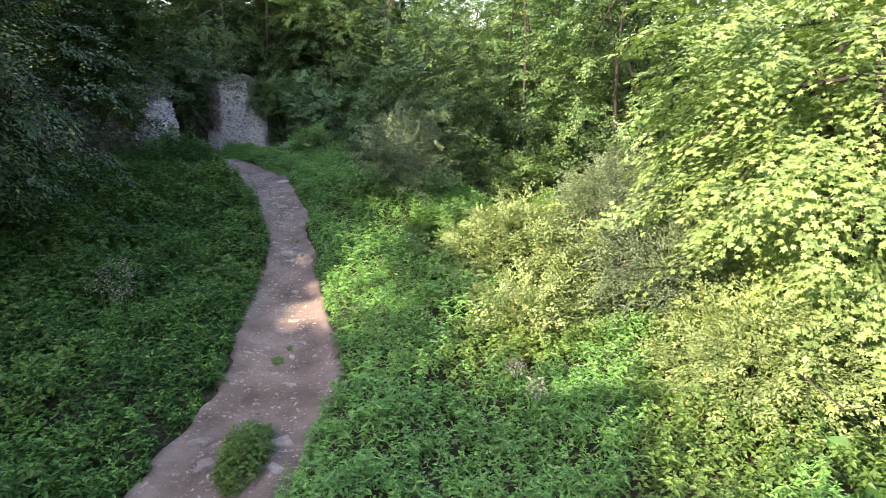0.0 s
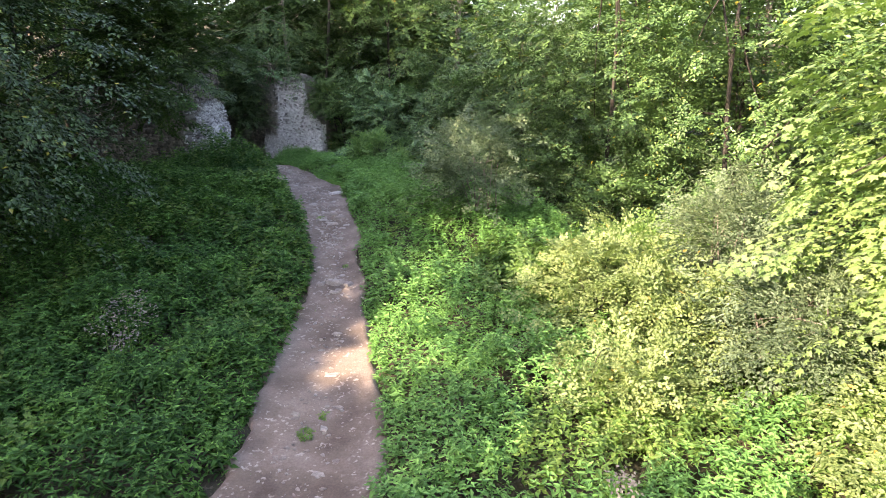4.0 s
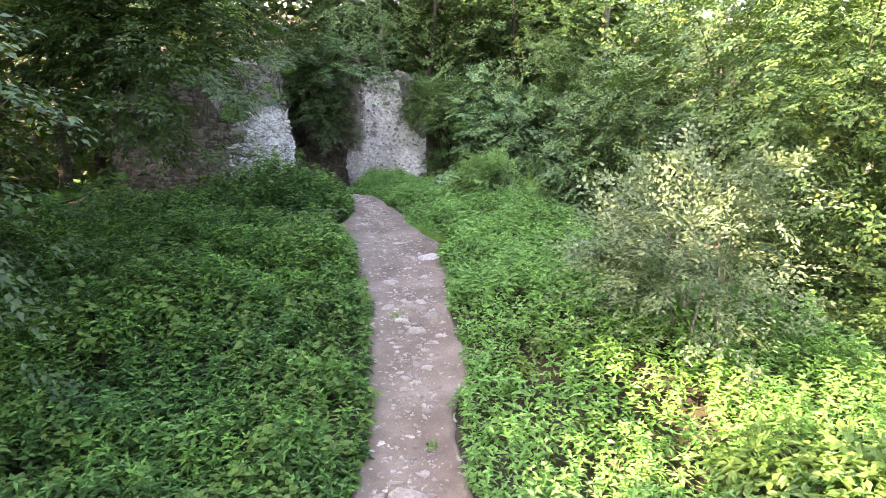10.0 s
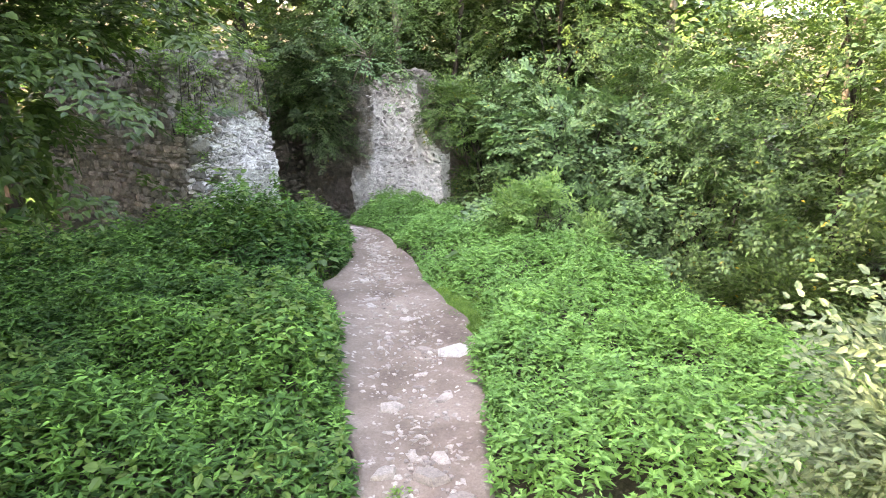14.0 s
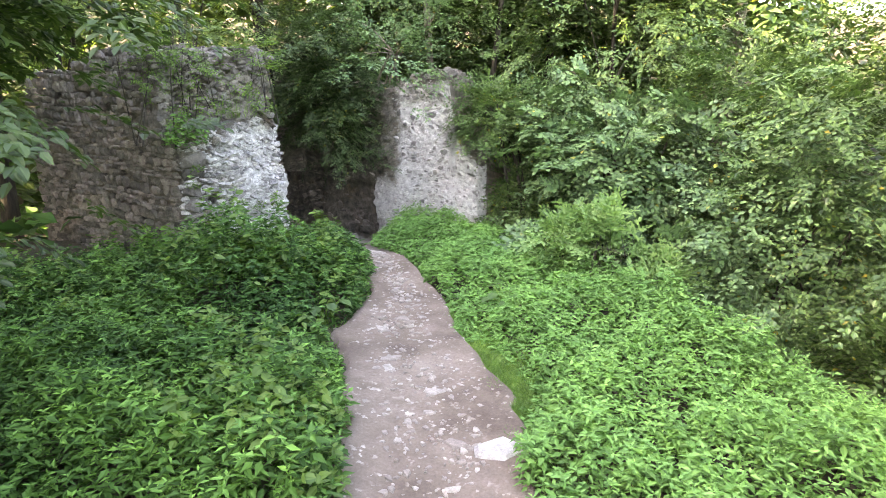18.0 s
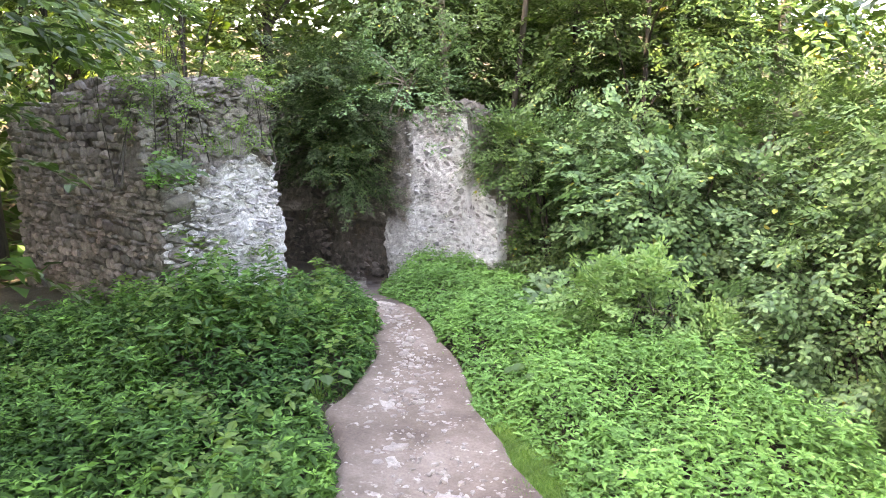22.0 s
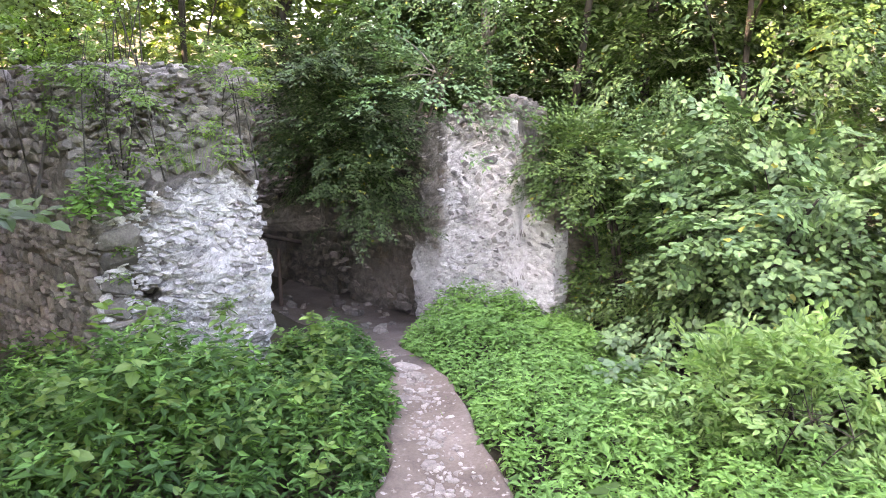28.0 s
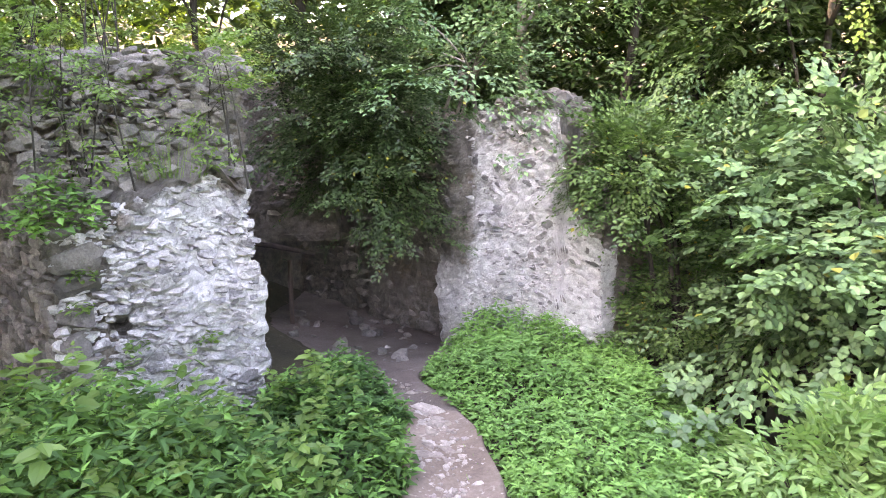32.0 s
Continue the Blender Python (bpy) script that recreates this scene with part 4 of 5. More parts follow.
def limb_path(a, b, r, sag=0.1, steps=6):
    a, b = np.asarray(a, float), np.asarray(b, float)
    t = np.linspace(0, 1, steps)[:, None]
    bend = r.normal(0, sag, 3) * np.linalg.norm(b - a) * 0.35
    return a + (b - a) * t + np.sin(t * np.pi) * bend + np.array([0, 0, 1.0]) * np.sin(t * np.pi) * 0.10 * np.linalg.norm(b - a)


def tree(name, at, height, crown_r, crown_low, leafmat, bark, label, category, seed, sprays=900, count=34, leaf=0.11, width=0.62, shape="ovate", spray=0.9,
         trunk_r=0.14, lean=(0, 0), layers=0.0, gaps=0.3, shell=0.45, limbs=6, group="", stems=1, crown_off=(0, 0), twigs=True, wild=0.0, face=0.75, rise=0.0):
    """A tree or shrub: an Empty at the foot, a trunk (or stems), limbs and a crown of leafy sprays."""
    r = np.random.default_rng(seed)
    root = new(name)
    root.location = at
    tagged(root, label, category, group)
    mid = np.array([lean[0] + crown_off[0], lean[1] + crown_off[1], (height + crown_low) / 2])
    p, out = crown_points(sprays, mid, (crown_r, crown_r, (height - crown_low) / 2), seed, shell, 0.35, layers, gaps)
    out = out + np.array([0, 0, rise])
    v, f = foliage(p, out, r.uniform(0.6, 1.15, len(p)) * spray, leaf, width, shape, count, seed, 0.13 + 0.4 * wild, 0.15, 0.18 + 0.5 * wild, face)
    part("crown", mesh_np("crown", v, f, [leafmat]), root)
    for s in range(stems):
        foot = np.array([0, 0, -0.25]) if stems == 1 else np.array([r.normal(0, 0.18), r.normal(0, 0.18), -0.2])
        head = np.array([lean[0], lean[1], height * (0.86 if stems == 1 else 0.7)]) if stems == 1 else mid + np.array([r.normal(0, 0.45) * crown_r, r.normal(0, 0.45) * crown_r, height * 0.15])
        pts = limb_path(foot, head, r, 0.08, 9)
        rad = np.linspace(trunk_r, trunk_r * 0.2, 9)
        rad[0] *= 1.35
        wood = part("trunk" if stems == 1 else "stem", mesh_np("trunk", *tube(pts, rad, 9 if stems == 1 else 6), [bark], True), root)
        for k in range(limbs if stems == 1 else 2):
            q = pts[min(8, int(r.integers(3, 8)))]
            if stems == 1 and twigs:
                q = pts[2 + int(k * 6 / max(1, limbs))]
            tip = p[int(r.integers(0, len(p)))]
            lp = limb_path(q, q + (tip - q) * 0.92, r, 0.12, 7)
            part("limb", mesh_np("limb", *tube(lp, np.linspace(trunk_r * 0.42, trunk_r * 0.06, 7), 5), [bark], True), wood)
    return root


def on_land(x, y):
    return (x, y, float(land(x, y)))


# right-hand side: the maple by the ravine, hornbeams, hazel, then the wood behind the ruin
tree("maple_tree", on_land(6.3, 9.9), 9.2, 2.7, 1.0, MAPLE, BARK, "sunlit young maple with broad lobed leaves beside the ravine", "tree", 31, 900, 30, 0.108, 1.0, "maple", 0.95, 0.12, layers=0.4, gaps=0.45, face=1.5, rise=-0.3)
tree("maple_tree", on_land(7.6, 13.6), 9.0, 2.8, 0.5, MAPLE, BARK, "bright green maple standing on the ravine slope", "tree", 32, 640, 30, 0.12, 0.8, "ovate", 0.95, 0.14, layers=0.4, face=1.4, rise=-0.2)
RIGHT = [(4.9, 17.6, 9.5, 2.6, 0.4, 1150), (2.2, 21.0, 10.0, 2.8, 0.5, 1450), (0.1, 24.6, 7.0, 2.5, 0.6, 1250), (-2.3, 26.8, 4.4, 1.8, 0.8, 900), (-4.9, 29.2, 9.5, 2.3, 1.6, 1300)]
for i, (x, y, h, cr, lo, n) in enumerate(RIGHT):
    zz = float(land(x, y))
    tree("hornbeam_tree", (x, y, zz), h - zz + 1.0, cr, lo, BEECH, BARK, "hornbeam with layered leafy branches reaching low over the ravine", "tree", 50 + i, n, 37, 0.083, 0.66, "lance", 0.66, 0.075, layers=0.5, shell=0.24, gaps=0.42, wild=0.25, face=1.15, group="hornbeams")
tree("hazel_bush", on_land(-4.5, 25.7), 4.0, 1.2, 1.2, HAZEL, BARK, "dense hazel bush with rounded grey-green leaves", "shrub", 61, 560, 34, 0.082, 0.85, "round", 0.55, 0.05, face=1.7, stems=5, wild=0.25, gaps=0.2)
tree("hazel_bush", on_land(-2.1, 24.5), 4.0, 1.3, 0.4, HAZEL, BARK, "large hazel bush leaning over the ravine edge", "shrub", 62, 560, 34, 0.074, 0.85, "round", 0.6, 0.05, face=1.7, stems=5, wild=0.25, gaps=0.2)
tree("field_maple_bush", on_land(-5.55, 27.4), 3.6, 0.9, 0.4, HAZEL, BARK, "leafy bush growing against the broken wall end", "shrub", 63, 560, 38, 0.068, 0.7, "lance", 0.7, 0.05, stems=4, wild=0.25, gaps=0.15)

tree("field_maple_bush", on_land(-6.3, 27.0), 3.0, 0.48, 2.0, BEECH, BARK, "branchy bush reaching across the broken wall edge", "shrub", 68, 330, 38, 0.066, 0.7, "lance", 0.5, 0.04, stems=3, wild=0.25, gaps=0.05, crown_off=(-0.6, -0.45))
tree("field_maple_bush", on_land(-6.25, 26.75), 1.5, 0.45, 0.1, BEECH, BARK, "low leafy bush at the foot of the white wall", "shrub", 69, 260, 36, 0.066, 0.7, "lance", 0.5, 0.03, stems=3, wild=0.25, gaps=0.05)
for i, (x, y, h, cr) in enumerate(((2.0, 18.0, 2.6, 1.2), (0.9, 20.4, 2.6, 1.2), (3.8, 15.8, 2.4, 1.2), (-0.9, 22.7, 2.2, 1.0), (-3.3, 26.6, 2.0, 1.0))):
    tree("hornbeam_bush", on_land(x, y), h, cr, 0.0, BEECH, BARK, "low leafy hornbeam growth on the ravine edge", "shrub", 180 + i, 400, 38, 0.085, 0.66, "lance", 0.75, 0.03, stems=4, wild=0.25, gaps=0.15)

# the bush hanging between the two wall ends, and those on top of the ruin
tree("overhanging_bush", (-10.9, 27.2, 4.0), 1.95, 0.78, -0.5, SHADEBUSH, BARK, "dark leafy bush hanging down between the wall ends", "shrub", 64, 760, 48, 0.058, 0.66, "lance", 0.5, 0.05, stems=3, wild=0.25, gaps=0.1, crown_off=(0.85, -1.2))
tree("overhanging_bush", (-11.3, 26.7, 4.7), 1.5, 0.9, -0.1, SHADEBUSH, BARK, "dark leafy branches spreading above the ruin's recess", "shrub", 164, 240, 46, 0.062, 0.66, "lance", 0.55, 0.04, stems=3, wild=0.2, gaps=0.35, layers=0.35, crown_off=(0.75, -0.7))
tree("hornbeam_tree", (-9.2, 29.6, 4.4), 6.5, 2.4, 0.8, BEECH, PALEBARK, "hornbeam rooted on top of the ruined wall", "tree", 65, 1000, 40, 0.08, 0.66, "lance", 0.7, 0.10, layers=0.45, crown_off=(-0.3, -0.35))

tree("overhanging_bush", (-9.3, 27.5, 4.9), 1.35, 1.25, -0.35, HAZEL, PALEBARK, "light green branches reaching out over the broken wall top", "shrub", 165, 130, 36, 0.075, 0.66, "lance", 0.75, 0.035, stems=4, wild=0.2, gaps=0.35, layers=0.4, crown_off=(0.2, -1.25))

# maple's lighter leaf colour puts sunlight into these two hornbeams
tree("hornbeam_tree", on_land(-15.6, 29.0), 9.5, 2.6, 2.4, MAPLE, BARK, "light green young hornbeam behind the ruined wall", "tree", 166, 600, 30, 0.10, 0.66, "lance", 0.75, 0.09, layers=0.5, gaps=0.2)
tree("hornbeam_tree", on_land(-16.6, 26.0), 9.0, 2.4, 2.2, MAPLE, BARK, "light green young hornbeam beside the ruined wall", "tree", 167, 600, 28, 0.11, 0.66, "lance", 0.8, 0.09, layers=0.5, gaps=0.2)

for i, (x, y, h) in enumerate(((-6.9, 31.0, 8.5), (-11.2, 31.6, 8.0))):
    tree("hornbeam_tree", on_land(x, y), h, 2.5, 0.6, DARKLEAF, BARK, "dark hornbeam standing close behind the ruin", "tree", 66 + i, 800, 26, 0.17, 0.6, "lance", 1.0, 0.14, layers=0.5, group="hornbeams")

# shrubs of the sunny glade
tree("willow_bush", on_land(-0.75, 16.55), 2.4, 0.78, 0.2, WILLOW, PALEBARK, "grey-green willow bush with fine leaves beside the nettles", "shrub", 71, 480, 34, 0.062, 0.55, "ovate", 0.5, 0.025, face=1.2, rise=0.5, stems=7, wild=0.25, gaps=0.3, crown_off=(-0.2, -0.3))
tree("willow_bush", on_land(3.55, 10.9), 1.95, 1.0, 0.25, WILLOW, PALEBARK, "sunlit pale willow bush on thin bare stems", "shrub", 72, 520, 32, 0.066, 0.5, "ovate", 0.5, 0.03, face=1.2, rise=0.45, stems=6, wild=0.25, gaps=0.25)
tree("dogwood_bush", on_land(1.4, 12.4), 1.6, 1.25, 0.05, YELLOW, BARK, "low yellowing bush in full sun", "shrub", 73, 620, 36, 0.064, 0.62, "ovate", 0.48, 0.025, face=1.25, rise=0.35, stems=6, wild=0.25, gaps=0.2)
tree("willow_bush", on_land(3.35, 13.2), 2.95, 0.85, 0.5, WILLOW, PALEBARK, "tall grey-green willow bush in full sun on the ravine edge", "shrub", 74, 560, 32, 0.066, 0.5, "ovate", 0.5, 0.03, face=1.2, rise=0.45, stems=6, wild=0.25, gaps=0.25)
tree("dogwood_bush", on_land(4.2, 8.2), 1.3, 1.3, 0.0, YELLOW, BARK, "yellow-green thicket at the foot of the maple", "shrub", 75, 620, 36, 0.064, 0.62, "ovate", 0.48, 0.025, face=1.25, rise=0.35, stems=6, wild=0.25, gaps=0.2)
for i, (x, y, h, cr, mt) in enumerate(((2.5, 11.8, 1.3, 1.15, YELLOW), (1.35, 10.3, 0.95, 0.8, YELLOW), (2.3, 14.6, 1.3, 1.1, HERB), (4.6, 12.2, 1.5, 1.1, HERB))):
    tree("dogwood_bush", on_land(x, y), h, cr, 0.0, mt, BARK, "low sunlit bush with small pale leaves", "shrub", 170 + i, 400, 34, 0.062, 0.62, "ovate", 0.48, 0.02, face=1.25, rise=0.35, stems=5, wild=0.25, gaps=0.2)
tree("cherry_bush", on_land(0.4, 13.7), 1.05, 0.95, 0.0, HERB, BARK, "low bush with large drooping yellow-green leaves", "shrub", 171, 300, 20, 0.115, 0.55, "ovate", 0.45, 0.02, face=1.2, rise=-0.3, stems=5, wild=0.25, gaps=0.15)
for i, (x, y, h, cr) in enumerate(((-4.95, 23.5, 1.0, 0.42), (-4.35, 23.35, 1.05, 0.5), (-3.7, 23.2, 0.9, 0.4))):
    tree("elder_bush", on_land(x, y), h, cr, 0.15, ELDER, BARK, "young elder with pale feathery leaves among nettles", "shrub", 76 + i, 120, 18, 0.088, 0.5, "ovate", 0.36, 0.012, face=1.7, rise=0.7, stems=5, wild=0.25, gaps=0.05)

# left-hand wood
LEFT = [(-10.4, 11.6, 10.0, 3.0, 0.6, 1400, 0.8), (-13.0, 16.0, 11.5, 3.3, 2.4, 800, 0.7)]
# the first beech takes the darkest leaf, its shade in the colour
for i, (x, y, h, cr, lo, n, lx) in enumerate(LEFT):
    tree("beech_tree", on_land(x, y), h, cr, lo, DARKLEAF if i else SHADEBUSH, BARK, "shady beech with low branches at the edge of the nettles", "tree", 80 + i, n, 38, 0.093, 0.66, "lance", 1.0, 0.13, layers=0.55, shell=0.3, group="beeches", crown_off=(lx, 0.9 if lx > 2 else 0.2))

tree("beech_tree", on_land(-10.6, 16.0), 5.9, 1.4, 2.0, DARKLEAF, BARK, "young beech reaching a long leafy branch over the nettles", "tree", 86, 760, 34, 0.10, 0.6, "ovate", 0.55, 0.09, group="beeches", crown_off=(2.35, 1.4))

# tall trees further off, built once and repeated
tall = tree("forest_tree", on_land(-8.6, 34.0), 14, 3.6, 3.0, BEECH, BARK, "tall woodland tree with a leafy crown", "tree", 91, 320, 18, 0.27, 0.64, "lance", 1.4, 0.17, layers=0.7, group="woodland trees")
tall_b = tree("forest_tree", on_land(-2.9, 32.0), 13.5, 3.2, 3.6, BEECH, PALEBARK, "tall woodland tree with a pale grey trunk", "tree", 92, 320, 18, 0.27, 0.64, "lance", 1.4, 0.2, lean=(0.5, 0), layers=0.7, group="woodland trees")
rnd = random.Random(8)


def plant_copy(src, x, y, s=1.0):
    return copy_thing(src, Matrix.Translation(on_land(x, y)) @ Matrix.Rotation(rnd.uniform(0, 6.28), 4, "Z") @ Matrix.Scale(s, 4))


for x, y, s in ((-14.5, 30.5, 0.95), (-18.0, 25.2, 1.0), (-20.5, 20, 1.0), (-22, 31, 1.1), (-12, 38, 1.1), (-5.5, 39, 1.1), (4.8, 31.5, 1.0), (8, 25, 1.05), (10.5, 19, 1.0), (13, 13, 1.05), (12.5, 6, 1.0)):
    plant_copy(tall if x < -13 else rnd.choice((tall, tall_b)), x, y, s)
mid = tree("hornbeam_tree", on_land(6.2, 22.4), 10.5, 2.9, 0.6, BEECH, BARK, "hornbeam standing deeper in the ravine wood", "tree", 94, 620, 26, 0.13, 0.64, "lance", 1.0, 0.12, layers=0.55, shell=0.3, wild=0.2, face=1.1, group="hornbeams")
for x, y, s in ((8.6, 16.6, 1.0), (4.4, 26.6, 1.05), (1.5, 29.6, 1.0), (7.6, 28.5, 1.15)):
    plant_copy(mid, x, y, s)
# unseen trees added behind the camera; their edge throws the near ground's long shadow
shade = tree("forest_tree", on_land(-23, -9), 14.5, 3.8, 2.5, DARKLEAF, BARK, "tall leafy tree of the surrounding wood, added to cast shade", "tree", 93, 270, 14, 0.55, 0.66, "lance", 1.5, 0.2, group="woodland trees")
for k in range(8):
    back = 1.6 if k > 3 else -0.8 if k < 2 else 0.0
    plant_copy(shade, -22.2 + 2.15 * k - back, -4.3 - 2.1 * k - back, 1.0)
    plant_copy(shade, -25.4 + 2.15 * k, -9.1 - 2.1 * k, 1.1)
plant_copy(shade, -15.3, -4.8, 0.72)
plant_copy(shade, -17.0, -3.3, 0.95)
plant_copy(shade, -14.3, -7.0, 0.86)
# wood to the left, mostly unseen, added to keep the ruin in shade
for x, y, s in ((-23.0, -0.6, 1.15), (-20.0, 2.4, 1.15), (-18.0, 6.2, 1.06), (-22.5, 6.0, 1.1), (-15.5, 9.4, 0.96), (-21.5, 10.0, 1.2), (-18.0, 12.5, 1.2), (-23.5, 14.5, 1.2), (-16.5, 17.0, 1.1), (-14.8, 9.4, 1.1), (-18.5, 18.0, 1.1), (-14.9, 7.0, 1.13), (-18.2, 20.4, 0.9)):
    plant_copy(shade if x < -17 or y < 10 else tall, x, y, s)

# thin trunk behind the white wall
v, f = tube(limb_path((0, 0, -0.3), (0.55, 0.1, 7.5), np.random.default_rng(3), 0.07, 10), np.linspace(0.07, 0.035, 10), 8)
thin = new("tree_trunk", mesh_np("tree_trunk", v, f, [BARK], True))
thin.location = (-7.85, 28.7, 2.6)
tagged(thin, "slim grey tree trunk rising behind the white wall", "tree")

# far woods all round, too many to count
n = 100000
ang = np.where(rg.uniform(0, 1, n) < 0.55, rg.uniform(-0.3, 3.3, n), rg.uniform(0, 2 * np.pi, n))
rad = rg.uniform(23, 40, n)
hz = rg.uniform(0, 1, n) ** 1.1 * (9 + 6 * value_noise(ang * 9, ang * 0, 5))
px, pyy = -4 + rad * np.cos(ang), 12 + rad * np.sin(ang)
gap = (value_noise(ang * 14, hz * 0.35, 9) > 0.22) & ((np.abs(ang - 1.37) > 0.045) | (hz < 4.5))      # one break in the woods lets the sky through
pts = np.column_stack([px, pyy, land(px, pyy) + hz])[gap]
ln = rg.uniform(0.35, 0.75, len(pts))
v, f = leaves(pts, rg.normal(0, 1, pts.shape) * [1, 1, 0.4], np.array([0, 0, 1.0]) + rg.normal(0, 0.5, pts.shape), ln, ln * 0.65, "lance")
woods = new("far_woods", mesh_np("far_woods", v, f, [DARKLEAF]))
tagged(woods, "distant green woodland foliage all round the glade", "woods", kind="stuff")


# low undergrowth on the woodland floor round the glade
n = 60000
ang, rad = rg.uniform(0, 2 * np.pi, n), 46 * np.sqrt(rg.uniform(0, 1, n))
ux_, uy_ = -4 + rad * np.cos(ang), 12 + rad * np.sin(ang)
k = (((ux_ < -12.6) | (ux_ > right_edge(uy_) + 5.5) | (uy_ < 4.2) | (uy_ > 30.5)) & ((ux_ < left_edge(uy_) - 0.5) | (ux_ > right_edge(uy_) + 0.5)))
ux_, uy_ = ux_[k], uy_[k]
base = np.column_stack([ux_, uy_, land(ux_, uy_) + rg.uniform(0.05, 0.5, len(ux_))])
ln = rg.uniform(0.25, 0.5, len(base))
v, f = leaves(base, rg.normal(0, 1, base.shape) * [1, 1, 0.3], np.array([0, 0, 1.0]) + rg.normal(0, 0.35, base.shape), ln, ln * 0.6, "lance")
under = new("undergrowth", mesh_np("undergrowth", v, f, [NETTLE]))
tagged(under, "low leafy undergrowth on the woodland floor", "undergrowth", kind="stuff")


def herb_plants(n_per_m2, x0, x1, y0, y1, inside, height, seed, leaf=0.09, width=0.46, levels=5, spread=1.0, shape="lance"):
    """Upright leafy herbs such as nettles: pairs of pointed leaves up a stem. inside and height are functions of x and y."""
    r = np.random.default_rng(seed)
    n = int(n_per_m2 * (x1 - x0) * (y1 - y0))
    x, y = r.uniform(x0, x1, n), r.uniform(y0, y1, n)
    k = inside(x, y)
    x, y = x[k], y[k]
    h = height(x, y) * r.uniform(0.5, 1.2, len(x))
    k = h > 0.05
    x, y, h = x[k], y[k], h[k]
    n = len(x)
    g = land(x, y)
    lean = r.normal(0, 0.10, (n, 2))
    turn = r.uniform(0, np.pi, n)
    grown = r.uniform(0.72, 1.3, n)
    B, W, N, L = [], [], [], []
    drops, tilts, sizes = (0, 0.015, 0.045, 0.10, 0.18, 0.28), (0.5, 0.12, -0.05, -0.16, -0.25, -0.3), (0.45, 0.8, 1.0, 1.1, 1.05, 0.95)
    for lv in range(levels):
        for s in (0, 1):
            a = turn + lv * 1.2 + s * np.pi + r.normal(0, 0.2, n)
            down = tilts[lv] + r.normal(0, 0.24, n)
            zz = g + np.maximum(h - drops[lv] * (0.8 + 0.4 * r.uniform(0, 1, n)), 0.03)
            B.append(np.column_stack([x + lean[:, 0] * h, y + lean[:, 1] * h, zz]))
            W.append(np.column_stack([np.cos(a), np.sin(a), down]))
            N.append(np.column_stack([-np.cos(a) * down * 0.5, -np.sin(a) * down * 0.5, np.ones(n)]) + r.normal(0, 0.38, (n, 3)))
            L.append(leaf * grown * r.uniform(0.85, 1.15, n) * sizes[lv] * spread)
    L = np.concatenate(L)
    v, f = leaves(np.concatenate(B), np.concatenate(W), np.concatenate(N), L, L * width, shape)
    return v, f, (np.arange(len(f)) < 4 * n * (len(f) // len(L))).astype(int)        # the two top pairs are fresh growth; lower pairs have self-shade in their colour


def off_path(x, y, margin=0.05):
    return np.maximum(left_edge(y) - x, x - right_edge(y)) - margin + 0.30 * (fbm(x * 1.8, y * 1.8, 31) - 0.5)


def in_ruin(x, y):
    """Where walls stand, and no herb grows."""
    a = (y > 22.05 + (-10.17 - x) * 0.28) & (x < -9.2) & (y > 22.0) & ((x < -10.1) | (y > 22.0 + (x + 10.17) * 1.15))
    return a | ((y > 26.4) & (x < -6.8)) | ((y > 25.0) & (x < -8.9))


def herb_height(x, y):
    d = off_path(x, y)
    rise = np.clip(d / 0.5, 0, 1) ** 0.6
    tall_ = 0.28 + 0.5 * fbm(x * 0.6, y * 0.6, 41)
    tall_ = tall_ + 0.85 * (fbm(x * 1.4, y * 1.4, 43) - 0.5) + 0.95 * np.exp(-((x + 8.75) ** 2 / 1.5 + (y - 21.3) ** 2 / 0.9))
    lawn = np.exp(-((x - right_edge(y) - 0.15) ** 2 / 0.12 + (y - 20.4) ** 2 / 1.1))       # short grass beside the path
    tall_ = tall_ * np.interp(y, [17, 21, 26], [1.0, 0.8, 0.55])
    return tall_ * (0.28 + 0.72 * rise) * (1 - 0.9 * np.clip(lawn * 1.25, 0, 1))


def left_side(x, y):
    return (x < left_edge(y) - 0.02) & (off_path(x, y) > 0) & ~in_ruin(x, y) & (x > -13.6 + 2.2 * fbm(x * 0.5, y * 0.5, 71))


def right_side(x, y):
    return (x > right_edge(y) + 0.02) & (off_path(x, y) > 0) & ~in_ruin(x, y) & (x < right_edge(y) + np.interp(y, [6, 14, 18, 22.5, 24.8, 27], [8.5, 7.5, 5.2, 4.6, 3.2, 2.4]))


# pale herbs; more near y 9.5 to 12.5, putting sun's yellow into the colour
def pale_patch(x, y):
    return fbm(x * 0.45 + 3, y * 0.45, 51) > np.interp(x - right_edge(y), [-2, 1, 3, 6], [0.72, 0.68, 0.56, 0.43]) + np.interp(y, [7.5, 9.5, 12.5, 14.5, 17, 21], [0.14, -0.06, -0.04, 0.07, 0.1, 0.2])


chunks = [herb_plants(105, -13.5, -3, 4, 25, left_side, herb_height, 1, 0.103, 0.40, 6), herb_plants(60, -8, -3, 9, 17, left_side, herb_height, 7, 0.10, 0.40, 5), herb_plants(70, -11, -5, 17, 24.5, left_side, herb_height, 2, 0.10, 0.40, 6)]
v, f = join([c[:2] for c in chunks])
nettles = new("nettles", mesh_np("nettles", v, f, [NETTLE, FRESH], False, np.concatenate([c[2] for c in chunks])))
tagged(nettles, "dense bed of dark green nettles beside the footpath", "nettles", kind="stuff")
